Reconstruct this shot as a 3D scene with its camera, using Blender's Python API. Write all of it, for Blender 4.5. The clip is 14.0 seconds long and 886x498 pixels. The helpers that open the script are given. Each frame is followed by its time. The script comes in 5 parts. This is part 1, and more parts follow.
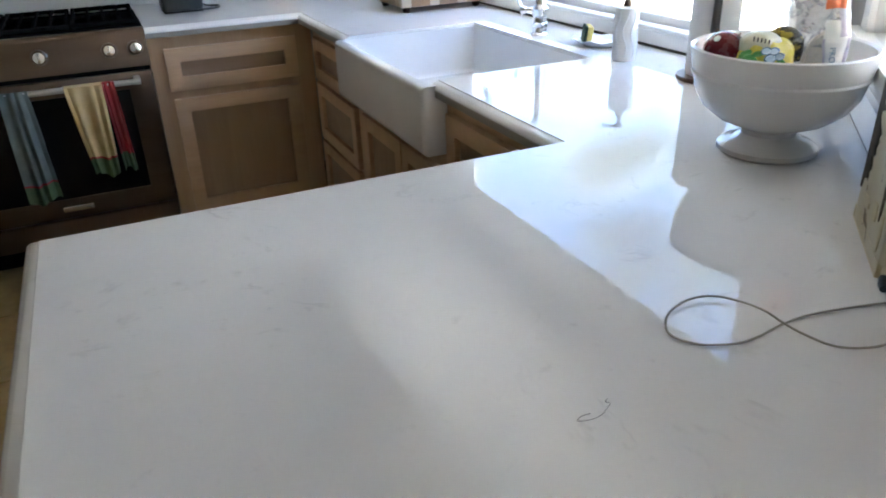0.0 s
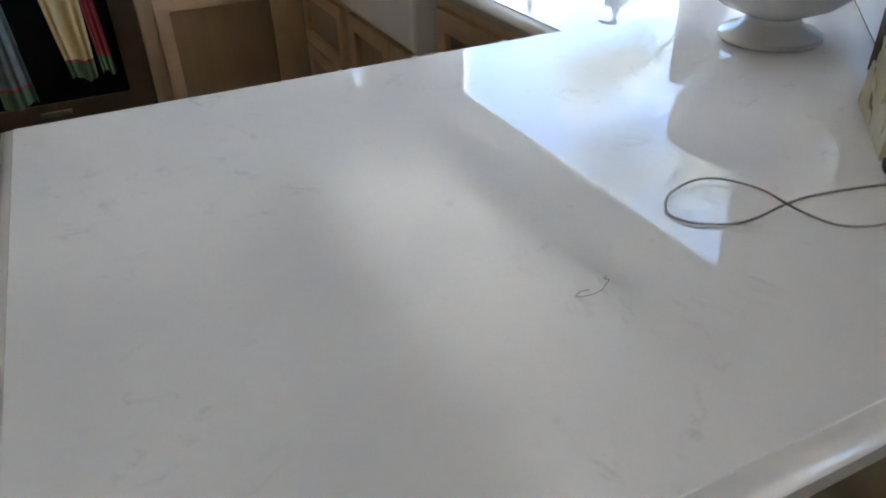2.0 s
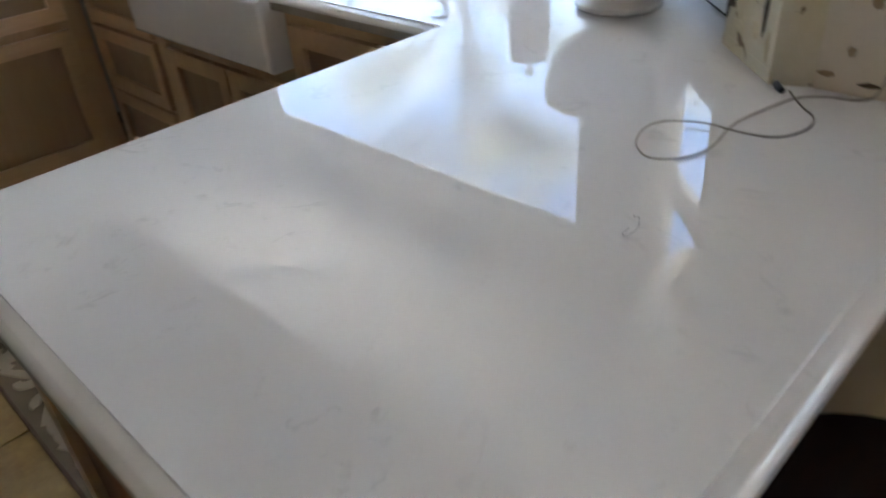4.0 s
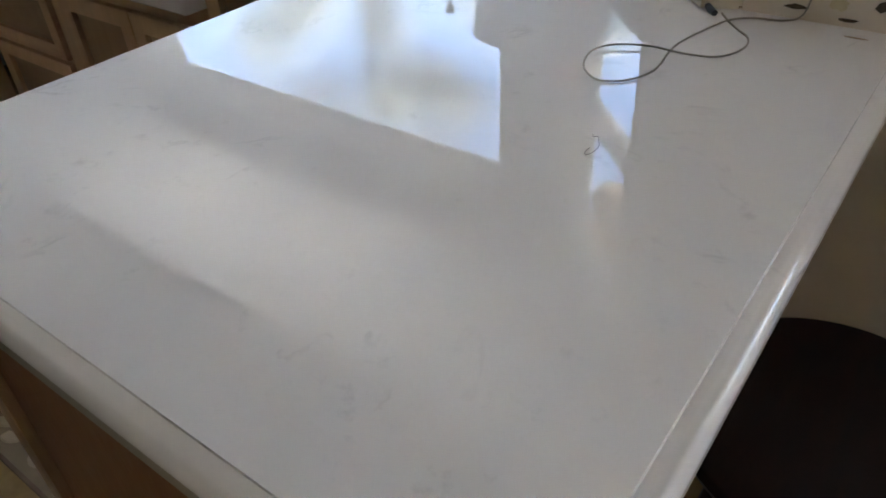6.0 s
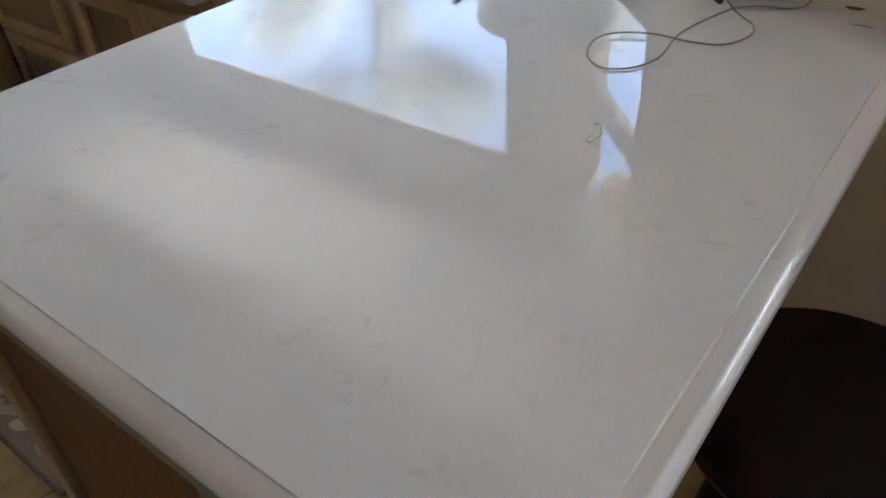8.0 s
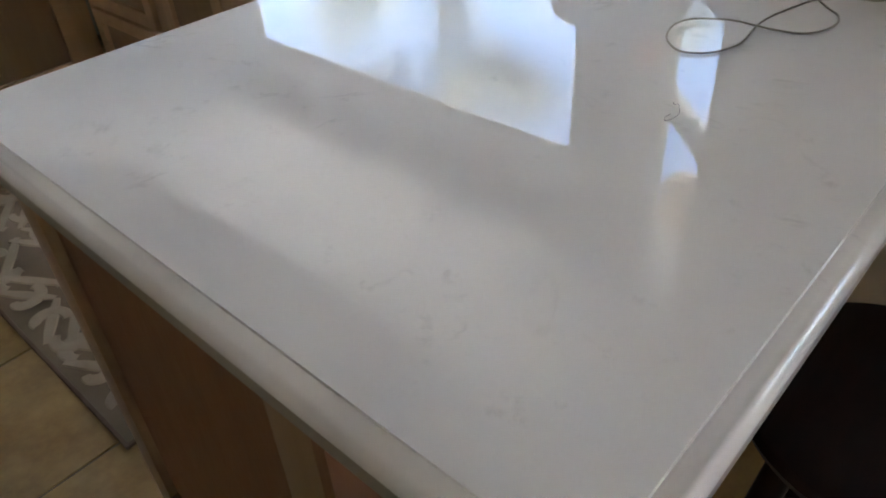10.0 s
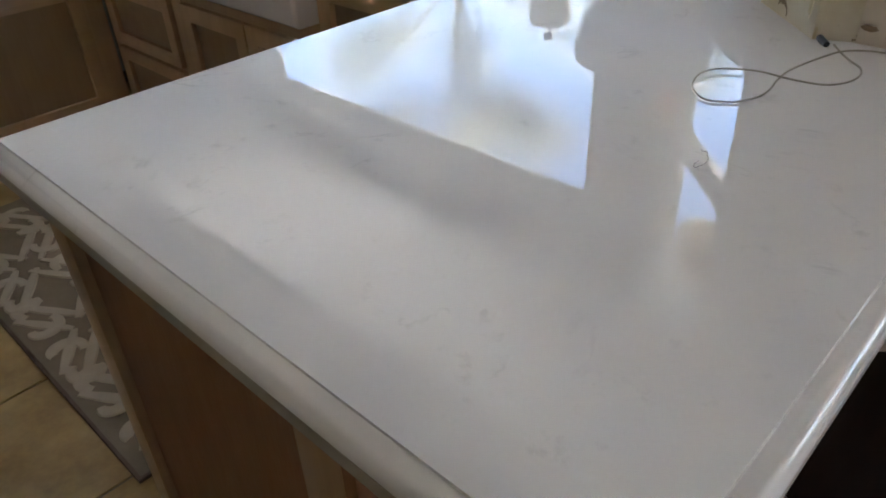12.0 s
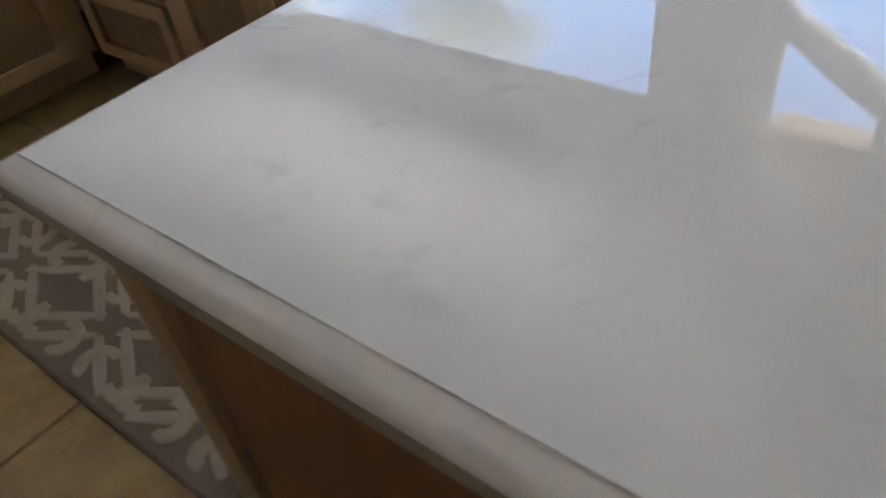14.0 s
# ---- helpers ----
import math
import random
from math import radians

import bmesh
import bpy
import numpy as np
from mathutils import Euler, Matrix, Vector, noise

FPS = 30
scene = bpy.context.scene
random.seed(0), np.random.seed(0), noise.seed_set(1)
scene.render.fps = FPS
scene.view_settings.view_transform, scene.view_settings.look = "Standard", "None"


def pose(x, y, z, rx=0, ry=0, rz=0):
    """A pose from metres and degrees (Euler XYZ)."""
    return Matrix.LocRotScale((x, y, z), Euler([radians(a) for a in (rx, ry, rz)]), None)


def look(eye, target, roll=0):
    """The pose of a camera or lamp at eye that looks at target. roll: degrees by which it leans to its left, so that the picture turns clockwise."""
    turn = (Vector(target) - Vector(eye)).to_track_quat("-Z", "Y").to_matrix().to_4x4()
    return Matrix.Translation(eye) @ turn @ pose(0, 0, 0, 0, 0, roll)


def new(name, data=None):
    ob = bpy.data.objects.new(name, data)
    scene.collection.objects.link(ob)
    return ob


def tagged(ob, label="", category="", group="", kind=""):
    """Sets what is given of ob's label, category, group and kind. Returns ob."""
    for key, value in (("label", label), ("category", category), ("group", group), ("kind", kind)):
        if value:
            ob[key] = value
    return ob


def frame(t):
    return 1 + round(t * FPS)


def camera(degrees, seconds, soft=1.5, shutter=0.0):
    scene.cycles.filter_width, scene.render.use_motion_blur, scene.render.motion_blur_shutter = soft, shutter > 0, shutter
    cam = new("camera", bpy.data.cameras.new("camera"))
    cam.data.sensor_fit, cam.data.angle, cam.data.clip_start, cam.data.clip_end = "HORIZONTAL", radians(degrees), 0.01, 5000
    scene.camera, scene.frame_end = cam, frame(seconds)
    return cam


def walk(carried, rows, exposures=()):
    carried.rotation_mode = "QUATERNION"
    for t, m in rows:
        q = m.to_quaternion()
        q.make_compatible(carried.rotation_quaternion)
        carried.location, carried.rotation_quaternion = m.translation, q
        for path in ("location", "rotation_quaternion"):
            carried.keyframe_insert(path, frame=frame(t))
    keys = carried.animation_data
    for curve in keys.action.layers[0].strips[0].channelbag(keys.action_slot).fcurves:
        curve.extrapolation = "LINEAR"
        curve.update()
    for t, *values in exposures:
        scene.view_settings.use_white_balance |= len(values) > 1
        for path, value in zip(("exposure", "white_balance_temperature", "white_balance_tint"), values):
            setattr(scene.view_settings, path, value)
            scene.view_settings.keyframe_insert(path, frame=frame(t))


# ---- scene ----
import itertools

cam = camera(62.65, 14.0, soft=1.8, shutter=0.5)
PATH = [
    (0, pose(0.1479, -1.1481, 1.3719, 63.45, 1.76, -24.94)),
    (0.5, pose(0.1605, -1.1487, 1.3652, 63.24, 1.81, -26.27)),
    (1, pose(0.1592, -1.1459, 1.3576, 62.27, 1.76, -26.69)),
    (1.5, pose(0.1387, -1.1433, 1.3456, 59.65, 1.09, -25.23)),
    (2, pose(0.1416, -1.1420, 1.3231, 56.98, 1.45, -25.85)),
    (2.5, pose(0.1484, -1.1415, 1.3166, 56.08, 1.88, -25.81)),
    (3, pose(0.1338, -1.1190, 1.3186, 54.87, 1.37, -26.01)),
    (3.3, pose(0.0834, -1.0898, 1.3212, 54.63, 2.25, -30.86)),
    (3.5, pose(0.0256, -1.0633, 1.3196, 55.00, 3.57, -34.87)),
    (3.7, pose(-0.0261, -1.0386, 1.3250, 55.80, 2.60, -39.31)),
    (4, pose(-0.0968, -1.0388, 1.3340, 56.90, 4.14, -46.03)),
    (4.2, pose(-0.1260, -1.0289, 1.3188, 53.51, 3.59, -49.94)),
    (6.3, pose(-0.1441, -0.9979, 1.3097, 52.62, 2.67, -53.71)),
    (6.5, pose(-0.1433, -0.9976, 1.3077, 52.52, 2.75, -53.81)),
    (7.2, pose(-0.1416, -0.9997, 1.3097, 52.05, 2.68, -54.31)),
    (9.3, pose(-0.1570, -1.0146, 1.2994, 52.42, 3.06, -49.58)),
    (9.5, pose(-0.1632, -1.0138, 1.2987, 52.39, 2.70, -49.51)),
    (10, pose(-0.1878, -1.0111, 1.2960, 52.25, 2.82, -47.89)),
    (10.5, pose(-0.2166, -1.0104, 1.3005, 53.71, 2.22, -46.17)),
    (11, pose(-0.2241, -1.0058, 1.3099, 55.29, 2.43, -44.01)),
    (11.5, pose(-0.2116, -0.9899, 1.3007, 54.81, 1.42, -46.69)),
    (12, pose(-0.2117, -0.9986, 1.3034, 55.42, 2.13, -46.66)),
    (12.5, pose(-0.2124, -1.0026, 1.2958, 54.98, 1.49, -48.20)),
    (13, pose(-0.2108, -0.9842, 1.2671, 53.35, 0.45, -48.80)),
    (13.5, pose(-0.1723, -0.8644, 1.2318, 50.81, 0.62, -47.84)),
    (13.7, pose(-0.1615, -0.7381, 1.2204, 50.37, 1.80, -48.77)),
    (14, pose(-0.1595, -0.5891, 1.2096, 47.87, 6.13, -52.89)),
]
walk(cam, PATH, exposures=[(0.0, 4.49, 6170, 14), (1.5, 4.45, 6170, 14), (3.0, 4.42, 6260, 15), (4.0, 4.40, 6320, 16), (14.0, 4.39, 6400, 17)])

# ---- light: a bright day outside, nothing lit inside ----
SUN_ELEVATION, SUN_ROTATION = radians(73), radians(193)
world = bpy.data.worlds.new("sky_world")
scene.world = world
world.use_nodes = True
wt = world.node_tree
wt.nodes.clear()
sky = wt.nodes.new("ShaderNodeTexSky")
sky.sky_type, sky.sun_disc = "NISHITA", False
sky.sun_elevation, sky.sun_rotation = SUN_ELEVATION, SUN_ROTATION
sky.dust_density = 0.4
wbg, wout = wt.nodes.new("ShaderNodeBackground"), wt.nodes.new("ShaderNodeOutputWorld")
wbg.inputs["Strength"].default_value = 0.069
wt.links.new(sky.outputs[0], wbg.inputs[0])
wt.links.new(wbg.outputs[0], wout.inputs[0])
sun = new("sun", bpy.data.lights.new("sun", "SUN"))
sun.data.energy, sun.data.angle, sun.data.color = 5.0, radians(0.5), (1.0, 0.95, 0.88)
az = SUN_ROTATION
sun_dir = Vector((math.sin(az) * math.cos(SUN_ELEVATION), math.cos(az) * math.cos(SUN_ELEVATION), math.sin(SUN_ELEVATION)))
sun.matrix_world = look(sun_dir * 30, (0, 0, 0))


# ---- materials ----
def nodes_of(name):
    m = bpy.data.materials.new(name)
    m.use_nodes = True
    nt = m.node_tree
    return m, nt, nt.nodes["Principled BSDF"]


def tex_coord(nt, scale=(1, 1, 1), kind="Object", rot=(0, 0, 0)):
    tc, mp = nt.nodes.new("ShaderNodeTexCoord"), nt.nodes.new("ShaderNodeMapping")
    mp.inputs["Scale"].default_value, mp.inputs["Rotation"].default_value = scale, rot
    nt.links.new(tc.outputs[kind], mp.inputs["Vector"])
    return mp.outputs[0]


def noise_tex(nt, vec, scale, detail=4.0, rough=0.55, distort=0.0):
    n = nt.nodes.new("ShaderNodeTexNoise")
    n.inputs["Scale"].default_value, n.inputs["Detail"].default_value = scale, detail
    n.inputs["Roughness"].default_value, n.inputs["Distortion"].default_value = rough, distort
    nt.links.new(vec, n.inputs["Vector"])
    return n.outputs["Fac"]


def ramp(nt, fac, stops):
    r = nt.nodes.new("ShaderNodeValToRGB")
    while len(r.color_ramp.elements) < len(stops):
        r.color_ramp.elements.new(0.5)
    for el, (p, c) in zip(r.color_ramp.elements, stops):
        el.position, el.color = p, (*c, 1) if len(c) == 3 else c
    nt.links.new(fac, r.inputs[0])
    return r.outputs[0]


def mix(nt, fac, a, b, mode="MIX"):
    m = nt.nodes.new("ShaderNodeMix")
    m.data_type, m.blend_type = "RGBA", mode
    for sock, v in ((m.inputs[0], fac), (m.inputs[6], a), (m.inputs[7], b)):
        if isinstance(v, (int, float)):
            sock.default_value = v
        elif isinstance(v, tuple):
            sock.default_value = (*v, 1)
        else:
            nt.links.new(v, sock)
    return m.outputs[2]


def bump(nt, bsdf, height, strength=0.2, distance=0.002):
    b = nt.nodes.new("ShaderNodeBump")
    b.inputs["Strength"].default_value, b.inputs["Distance"].default_value = strength, distance
    nt.links.new(height, b.inputs["Height"])
    nt.links.new(b.outputs[0], bsdf.inputs["Normal"])


def mottled(name, a, b, scale=8.0, rough=0.5, metal=0.0, grain=60.0, relief=0.15, dist=0.001, stretch=(1, 1, 1), rough_var=0.08):
    """A surface whose colour drifts between a and b, with fine grain in its relief and gloss."""
    m, nt, bs = nodes_of(name)
    v = tex_coord(nt, stretch)
    big, fine = noise_tex(nt, v, scale), noise_tex(nt, v, grain, 6)
    col = mix(nt, 0.25, ramp(nt, big, [(0.3, a), (0.7, b)]), ramp(nt, fine, [(0.3, a), (0.7, b)]))
    nt.links.new(col, bs.inputs["Base Color"])
    bs.inputs["Metallic"].default_value = metal
    rr = ramp(nt, fine, [(0.3, (max(rough - rough_var, 0.02),) * 3), (0.7, (rough + rough_var,) * 3)])
    nt.links.new(rr, bs.inputs["Roughness"])
    if relief:
        bump(nt, bs, fine, relief, dist)
    return m


def quartz_material(name, lo, hi):
    """Polished near-white quartz with faint broken grey veins and small smudges."""
    m, nt, bs = nodes_of(name)
    v = tex_coord(nt)
    cloud = noise_tex(nt, v, 3.2, 5, 0.6)
    base = ramp(nt, cloud, [(0.25, (0.74, 0.735, 0.72)), (0.75, (0.81, 0.805, 0.79))])
    wob = noise_tex(nt, v, 3.4, 5, 0.6, 0.7)
    vein = ramp(nt, wob, [(0.484, (0, 0, 0)), (0.5, (1, 1, 1)), (0.514, (0, 0, 0))])
    gate = ramp(nt, noise_tex(nt, v, 7.0, 2), [(0.44, (0, 0, 0)), (0.57, (1, 1, 1))])
    breaks = ramp(nt, noise_tex(nt, v, 19.0, 3), [(0.50, (0, 0, 0)), (0.62, (1, 1, 1))])
    spots = ramp(nt, noise_tex(nt, v, 30.0, 5, 0.65), [(0.62, (0, 0, 0)), (0.76, (1, 1, 1))])
    vein = mix(nt, 1.0, mix(nt, 1.0, vein, gate, "MULTIPLY"), breaks, "MULTIPLY")
    f = mix(nt, 1.0, vein, mix(nt, 1.0, spots, gate, "MULTIPLY"), "ADD")
    f = mix(nt, 1.0, f, (0.31, 0.31, 0.31), "MULTIPLY")
    nt.links.new(mix(nt, f, base, (0.40, 0.40, 0.39)), bs.inputs["Base Color"])
    fine = noise_tex(nt, v, 180.0, 3)
    smear = noise_tex(nt, v, 5.0, 4)
    nt.links.new(ramp(nt, smear, [(0.3, (lo,) * 3), (0.75, (hi,) * 3)]), bs.inputs["Roughness"])
    bs.inputs["IOR"].default_value = 1.50
    bump(nt, bs, fine, 0.004, 0.0002)
    return m


def maple_material(name, along, tone=1.0):
    """Clear-finished maple, grain along one axis."""
    m, nt, bs = nodes_of(name)
    st = [9.0, 9.0, 9.0]
    st["xyz".index(along)] = 0.7
    v = tex_coord(nt, tuple(st))
    info = nt.nodes.new("ShaderNodeObjectInfo")
    big, fine = noise_tex(nt, v, 1.6, 4, 0.5, 0.4), noise_tex(nt, v, 9.0, 8, 0.65)
    a, b, c = ((0.46 * tone, 0.30 * tone, 0.182 * tone), (0.56 * tone, 0.385 * tone, 0.24 * tone), (0.36 * tone, 0.215 * tone, 0.125 * tone))
    col = mix(nt, 0.16, ramp(nt, big, [(0.3, a), (0.7, b)]), ramp(nt, fine, [(0.35, c), (0.6, b)]))
    shade = ramp(nt, info.outputs["Random"], [(0.0, (0.9, 0.9, 0.9)), (1.0, (1.06, 1.05, 1.04))])
    nt.links.new(mix(nt, 1.0, col, shade, "MULTIPLY"), bs.inputs["Base Color"])
    bs.inputs["Roughness"].default_value = 0.42
    bump(nt, bs, fine, 0.08, 0.0006)
    return m


def glass_material(name, tint=(1, 1, 1), rough=0.0, ior=1.45):
    m, nt, bs = nodes_of(name)
    bs.inputs["Base Color"].default_value = (*tint, 1)
    bs.inputs["Transmission Weight"].default_value = 1.0
    bs.inputs["Roughness"].default_value, bs.inputs["IOR"].default_value = rough, ior
    return m


def pane_material():
    """Thin flat window glass: clear straight through, with a faint mirror sheen."""
    m = bpy.data.materials.new("window_glass")
    m.use_nodes = True
    nt = m.node_tree
    nt.nodes.clear()
    out, mx = nt.nodes.new("ShaderNodeOutputMaterial"), nt.nodes.new("ShaderNodeMixShader")
    clear, shine = nt.nodes.new("ShaderNodeBsdfTransparent"), nt.nodes.new("ShaderNodeBsdfGlossy")
    clear.inputs["Color"].default_value = (0.95, 0.965, 0.955, 1)
    shine.inputs["Roughness"].default_value = 0.01
    mx.inputs[0].default_value = 0.05
    nt.links.new(clear.outputs[0], mx.inputs[1])
    nt.links.new(shine.outputs[0], mx.inputs[2])
    nt.links.new(mx.outputs[0], out.inputs["Surface"])
    return m


QUARTZ, QUARTZ_EDGE = quartz_material("white_quartz", 0.014, 0.028), quartz_material("white_quartz_edge", 0.10, 0.17)
# greyer than the quartz: shade on the edge's lower face, put into colour
SHADED_EDGE = mottled("shaded_edge_stone", (0.30, 0.275, 0.235), (0.37, 0.34, 0.295), 6, 0.6, 0.0, 90, 0.1)
MAPLE_V, MAPLE_H, MAPLE_X = maple_material("maple_upright", "z", 1.14), maple_material("maple_level", "y", 1.14), maple_material("maple_cross", "x", 1.14)
# same maple at a lower tone: recess shade painted onto the sunk panels
SHADED_PANEL_V, SHADED_PANEL_H, SHADED_PANEL_X = maple_material("maple_shaded_panel_upright", "z", 0.66), maple_material("maple_shaded_panel_level", "y", 0.66), maple_material("maple_shaded_panel_cross", "x", 0.66)
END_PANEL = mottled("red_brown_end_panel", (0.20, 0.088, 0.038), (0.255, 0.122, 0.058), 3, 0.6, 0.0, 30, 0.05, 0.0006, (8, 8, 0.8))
# darker copy of the maple: the end frame's shade put into its tone
SHADED_END_MAPLE = maple_material("maple_end_frame_shaded", "z", 0.72)
CARCASS = maple_material("maple_carcass", "z", 1.0)
STEEL = mottled("brushed_steel", (0.135, 0.096, 0.068), (0.172, 0.126, 0.092), 2, 0.34, 1.0, 30, 0.0, 0.0004, (0.5, 3, 6), 0.03)
PALE_STEEL = mottled("pale_satin_steel", (0.50, 0.49, 0.47), (0.60, 0.59, 0.57), 3, 0.4, 1.0, 40, 0.0)
CHROME = mottled("chrome", (0.80, 0.80, 0.80), (0.88, 0.88, 0.88), 3, 0.07, 1.0, 40, 0.0)
BLACK_IRON = mottled("black_cast_iron", (0.005, 0.005, 0.005), (0.012, 0.012, 0.012), 6, 0.8, 0.0, 120, 0.3)
BLACK_ENAMEL = mottled("black_enamel", (0.004, 0.004, 0.004), (0.008, 0.008, 0.008), 4, 0.85, 0.0, 60, 0.0)
BLACK_GLASS = mottled("black_oven_glass", (0.006, 0.006, 0.006), (0.01, 0.009, 0.009), 4, 0.08, 0.0, 30, 0.0)
BLACK_PLASTIC = mottled("black_plastic", (0.012, 0.012, 0.013), (0.025, 0.025, 0.026), 9, 0.4, 0.0, 150, 0.1)
for dull in (BLACK_ENAMEL, BLACK_IRON):
    dull.node_tree.nodes["Principled BSDF"].inputs["Specular IOR Level"].default_value = 0.0
BLACK_GLASS.node_tree.nodes["Principled BSDF"].inputs["Specular IOR Level"].default_value = 0.15
CERAMIC = mottled("white_glazed_ceramic", (0.78, 0.78, 0.775), (0.83, 0.83, 0.825), 5, 0.05, 0.0, 40, 0.005, 0.001, (1, 1, 1), 0.02)
FIRECLAY = mottled("white_fireclay", (0.76, 0.765, 0.77), (0.82, 0.82, 0.82), 4, 0.12, 0.0, 50, 0.02)
WHITE_PAINT = mottled("white_gloss_paint", (0.78, 0.775, 0.755), (0.84, 0.835, 0.815), 5, 0.3, 0.0, 70, 0.0, 0.001, (1, 1, 1), 0.01)
SOFFIT_PAINT = mottled("white_soffit_paint", (0.77, 0.77, 0.765), (0.81, 0.81, 0.80), 2.5, 0.6, 0.0, 130, 0.2)
# the ceiling's lack of light is put into a darker colour than the soffit's
DIMMED_CEILING = mottled("dimmed_ceiling", (0.40, 0.39, 0.375), (0.46, 0.45, 0.435), 2.5, 0.7, 0.0, 130, 0.2)
WALL_PAINT = mottled("cream_wall_paint", (0.62, 0.56, 0.46), (0.69, 0.63, 0.53), 2.0, 0.7, 0.0, 110, 0.2)
TAN_PAINT = mottled("tan_wall_paint", (0.36, 0.29, 0.20), (0.43, 0.35, 0.25), 2.0, 0.7, 0.0, 110, 0.2)
GREY_WALL = mottled("grey_wall", (0.33, 0.33, 0.325), (0.39, 0.39, 0.38), 2.0, 0.6, 0.0, 110, 0.05)
BACK_PAINT = mottled("pale_wall_paint", (0.72, 0.715, 0.69), (0.78, 0.77, 0.75), 2.0, 0.6, 0.0, 110, 0.05)
POST_PAINT, post_nt, post_bs = nodes_of("chipped_cream_paint")
post_v = tex_coord(post_nt)
post_col = ramp(post_nt, noise_tex(post_nt, post_v, 7.0, 4), [(0.35, (0.66, 0.62, 0.50)), (0.7, (0.52, 0.45, 0.28))])
post_chip = ramp(post_nt, noise_tex(post_nt, post_v, 26.0, 5, 0.6, 0.4), [(0.615, (0, 0, 0)), (0.635, (1, 1, 1))])
post_nt.links.new(mix(post_nt, post_chip, post_col, (0.17, 0.115, 0.06)), post_bs.inputs["Base Color"])
post_bs.inputs["Roughness"].default_value = 0.55
bump(post_nt, post_bs, post_chip, 0.4, 0.001)
GROOVE = mottled("dark_gap", (0.03, 0.025, 0.02), (0.10, 0.085, 0.07), 25, 0.9, 0.0, 90, 0.4)
DARK_WOOD = mottled("dark_mahogany", (0.010, 0.004, 0.003), (0.018, 0.007, 0.004), 5, 0.42, 0.0, 40, 0.0, 0.0006, (2, 12, 12), 0.02)
DARK_WOOD.node_tree.nodes["Principled BSDF"].inputs["Specular IOR Level"].default_value = 0.2
GLASS = pane_material()
LEAF = mottled("silvery_leaf", (0.12, 0.145, 0.10), (0.20, 0.22, 0.17), 1.2, 0.7, 0.0, 9, 0.0)
BARK = mottled("bark", (0.11, 0.10, 0.09), (0.19, 0.175, 0.155), 6, 0.9, 0.0, 25, 0.5, 0.01)


# ---- building helpers ----
def add_box(bm, lo, hi):
    """An axis-aligned block from corner lo to corner hi."""
    lo, hi = Vector(lo), Vector(hi)
    g = bmesh.ops.create_cube(bm, size=1.0, matrix=Matrix.Translation((lo + hi) / 2) @ Matrix.Diagonal((*(hi - lo), 1)))
    return g["verts"]


def block(lo, hi, bev=0.0, seg=2):
    bm = bmesh.new()
    add_box(bm, lo, hi)
    if bev:
        bmesh.ops.bevel(bm, geom=bm.edges[:], offset=bev, segments=seg, affect="EDGES", profile=0.5)
    return bm


def lathe(profile, steps=48, centre=(0, 0, 0), cap=True):
    """A turned form from (radius, height) pairs, bottom to top."""
    bm = bmesh.new()
    rings = []
    for r, z in profile:
        if r < 1e-5:
            rings.append([bm.verts.new((centre[0], centre[1], centre[2] + z))])
        else:
            rings.append([bm.verts.new((centre[0] + r * math.cos(2 * math.pi * k / steps), centre[1] + r * math.sin(2 * math.pi * k / steps), centre[2] + z)) for k in range(steps)])
    for a, b in zip(rings, rings[1:]):
        for k in range(steps):
            n = (k + 1) % steps
            if len(a) == 1 and len(b) == 1:
                continue
            if len(a) == 1:
                bm.faces.new((a[0], b[n], b[k]))
            elif len(b) == 1:
                bm.faces.new((a[k], a[n], b[0]))
            else:
                bm.faces.new((a[k], a[n], b[n], b[k]))
    if cap:
        for ring, flip in ((rings[0], True), (rings[-1], False)):
            if len(ring) > 1:
                bm.faces.new(ring[::-1] if flip else ring)
    return bm


def tube(points, radius, steps=10, closed=False):
    """A round bar along a line of points; radius a number or one for each point."""
    bm = bmesh.new()
    pts = [Vector(p) for p in points]
    rad = radius if isinstance(radius, (list, tuple)) else [radius] * len(pts)
    rings, up = [], None
    for i, p in enumerate(pts):
        d = (pts[min(i + 1, len(pts) - 1)] - pts[max(i - 1, 0)]).normalized()
        if up is None:
            up = Vector((0, 0, 1)) if abs(d.z) < 0.9 else Vector((1, 0, 0))
        s = d.cross(up).normalized()
        up = s.cross(d).normalized()
        rings.append([bm.verts.new(p + rad[i] * (s * math.cos(2 * math.pi * k / steps) + up * math.sin(2 * math.pi * k / steps))) for k in range(steps)])
    for a, b in zip(rings, rings[1:]):
        for k in range(steps):
            n = (k + 1) % steps
            bm.faces.new((a[k], a[n], b[n], b[k]))
    bm.faces.new(rings[0][::-1])
    bm.faces.new(rings[-1])
    return bm


def spline(ctrl, n=8):
    """A smooth line through the control points."""
    c = [Vector(p) for p in ctrl]
    out = []
    for i in range(len(c) - 1):
        p0, p1, p2, p3 = c[max(i - 1, 0)], c[i], c[i + 1], c[min(i + 2, len(c) - 1)]
        for k in range(n):
            t = k / n
            out.append(0.5 * (2 * p1 + (p2 - p0) * t + (2 * p0 - 5 * p1 + 4 * p2 - p3) * t * t + (3 * p1 - p0 - 3 * p2 + p3) * t ** 3))
    return out + [c[-1]]


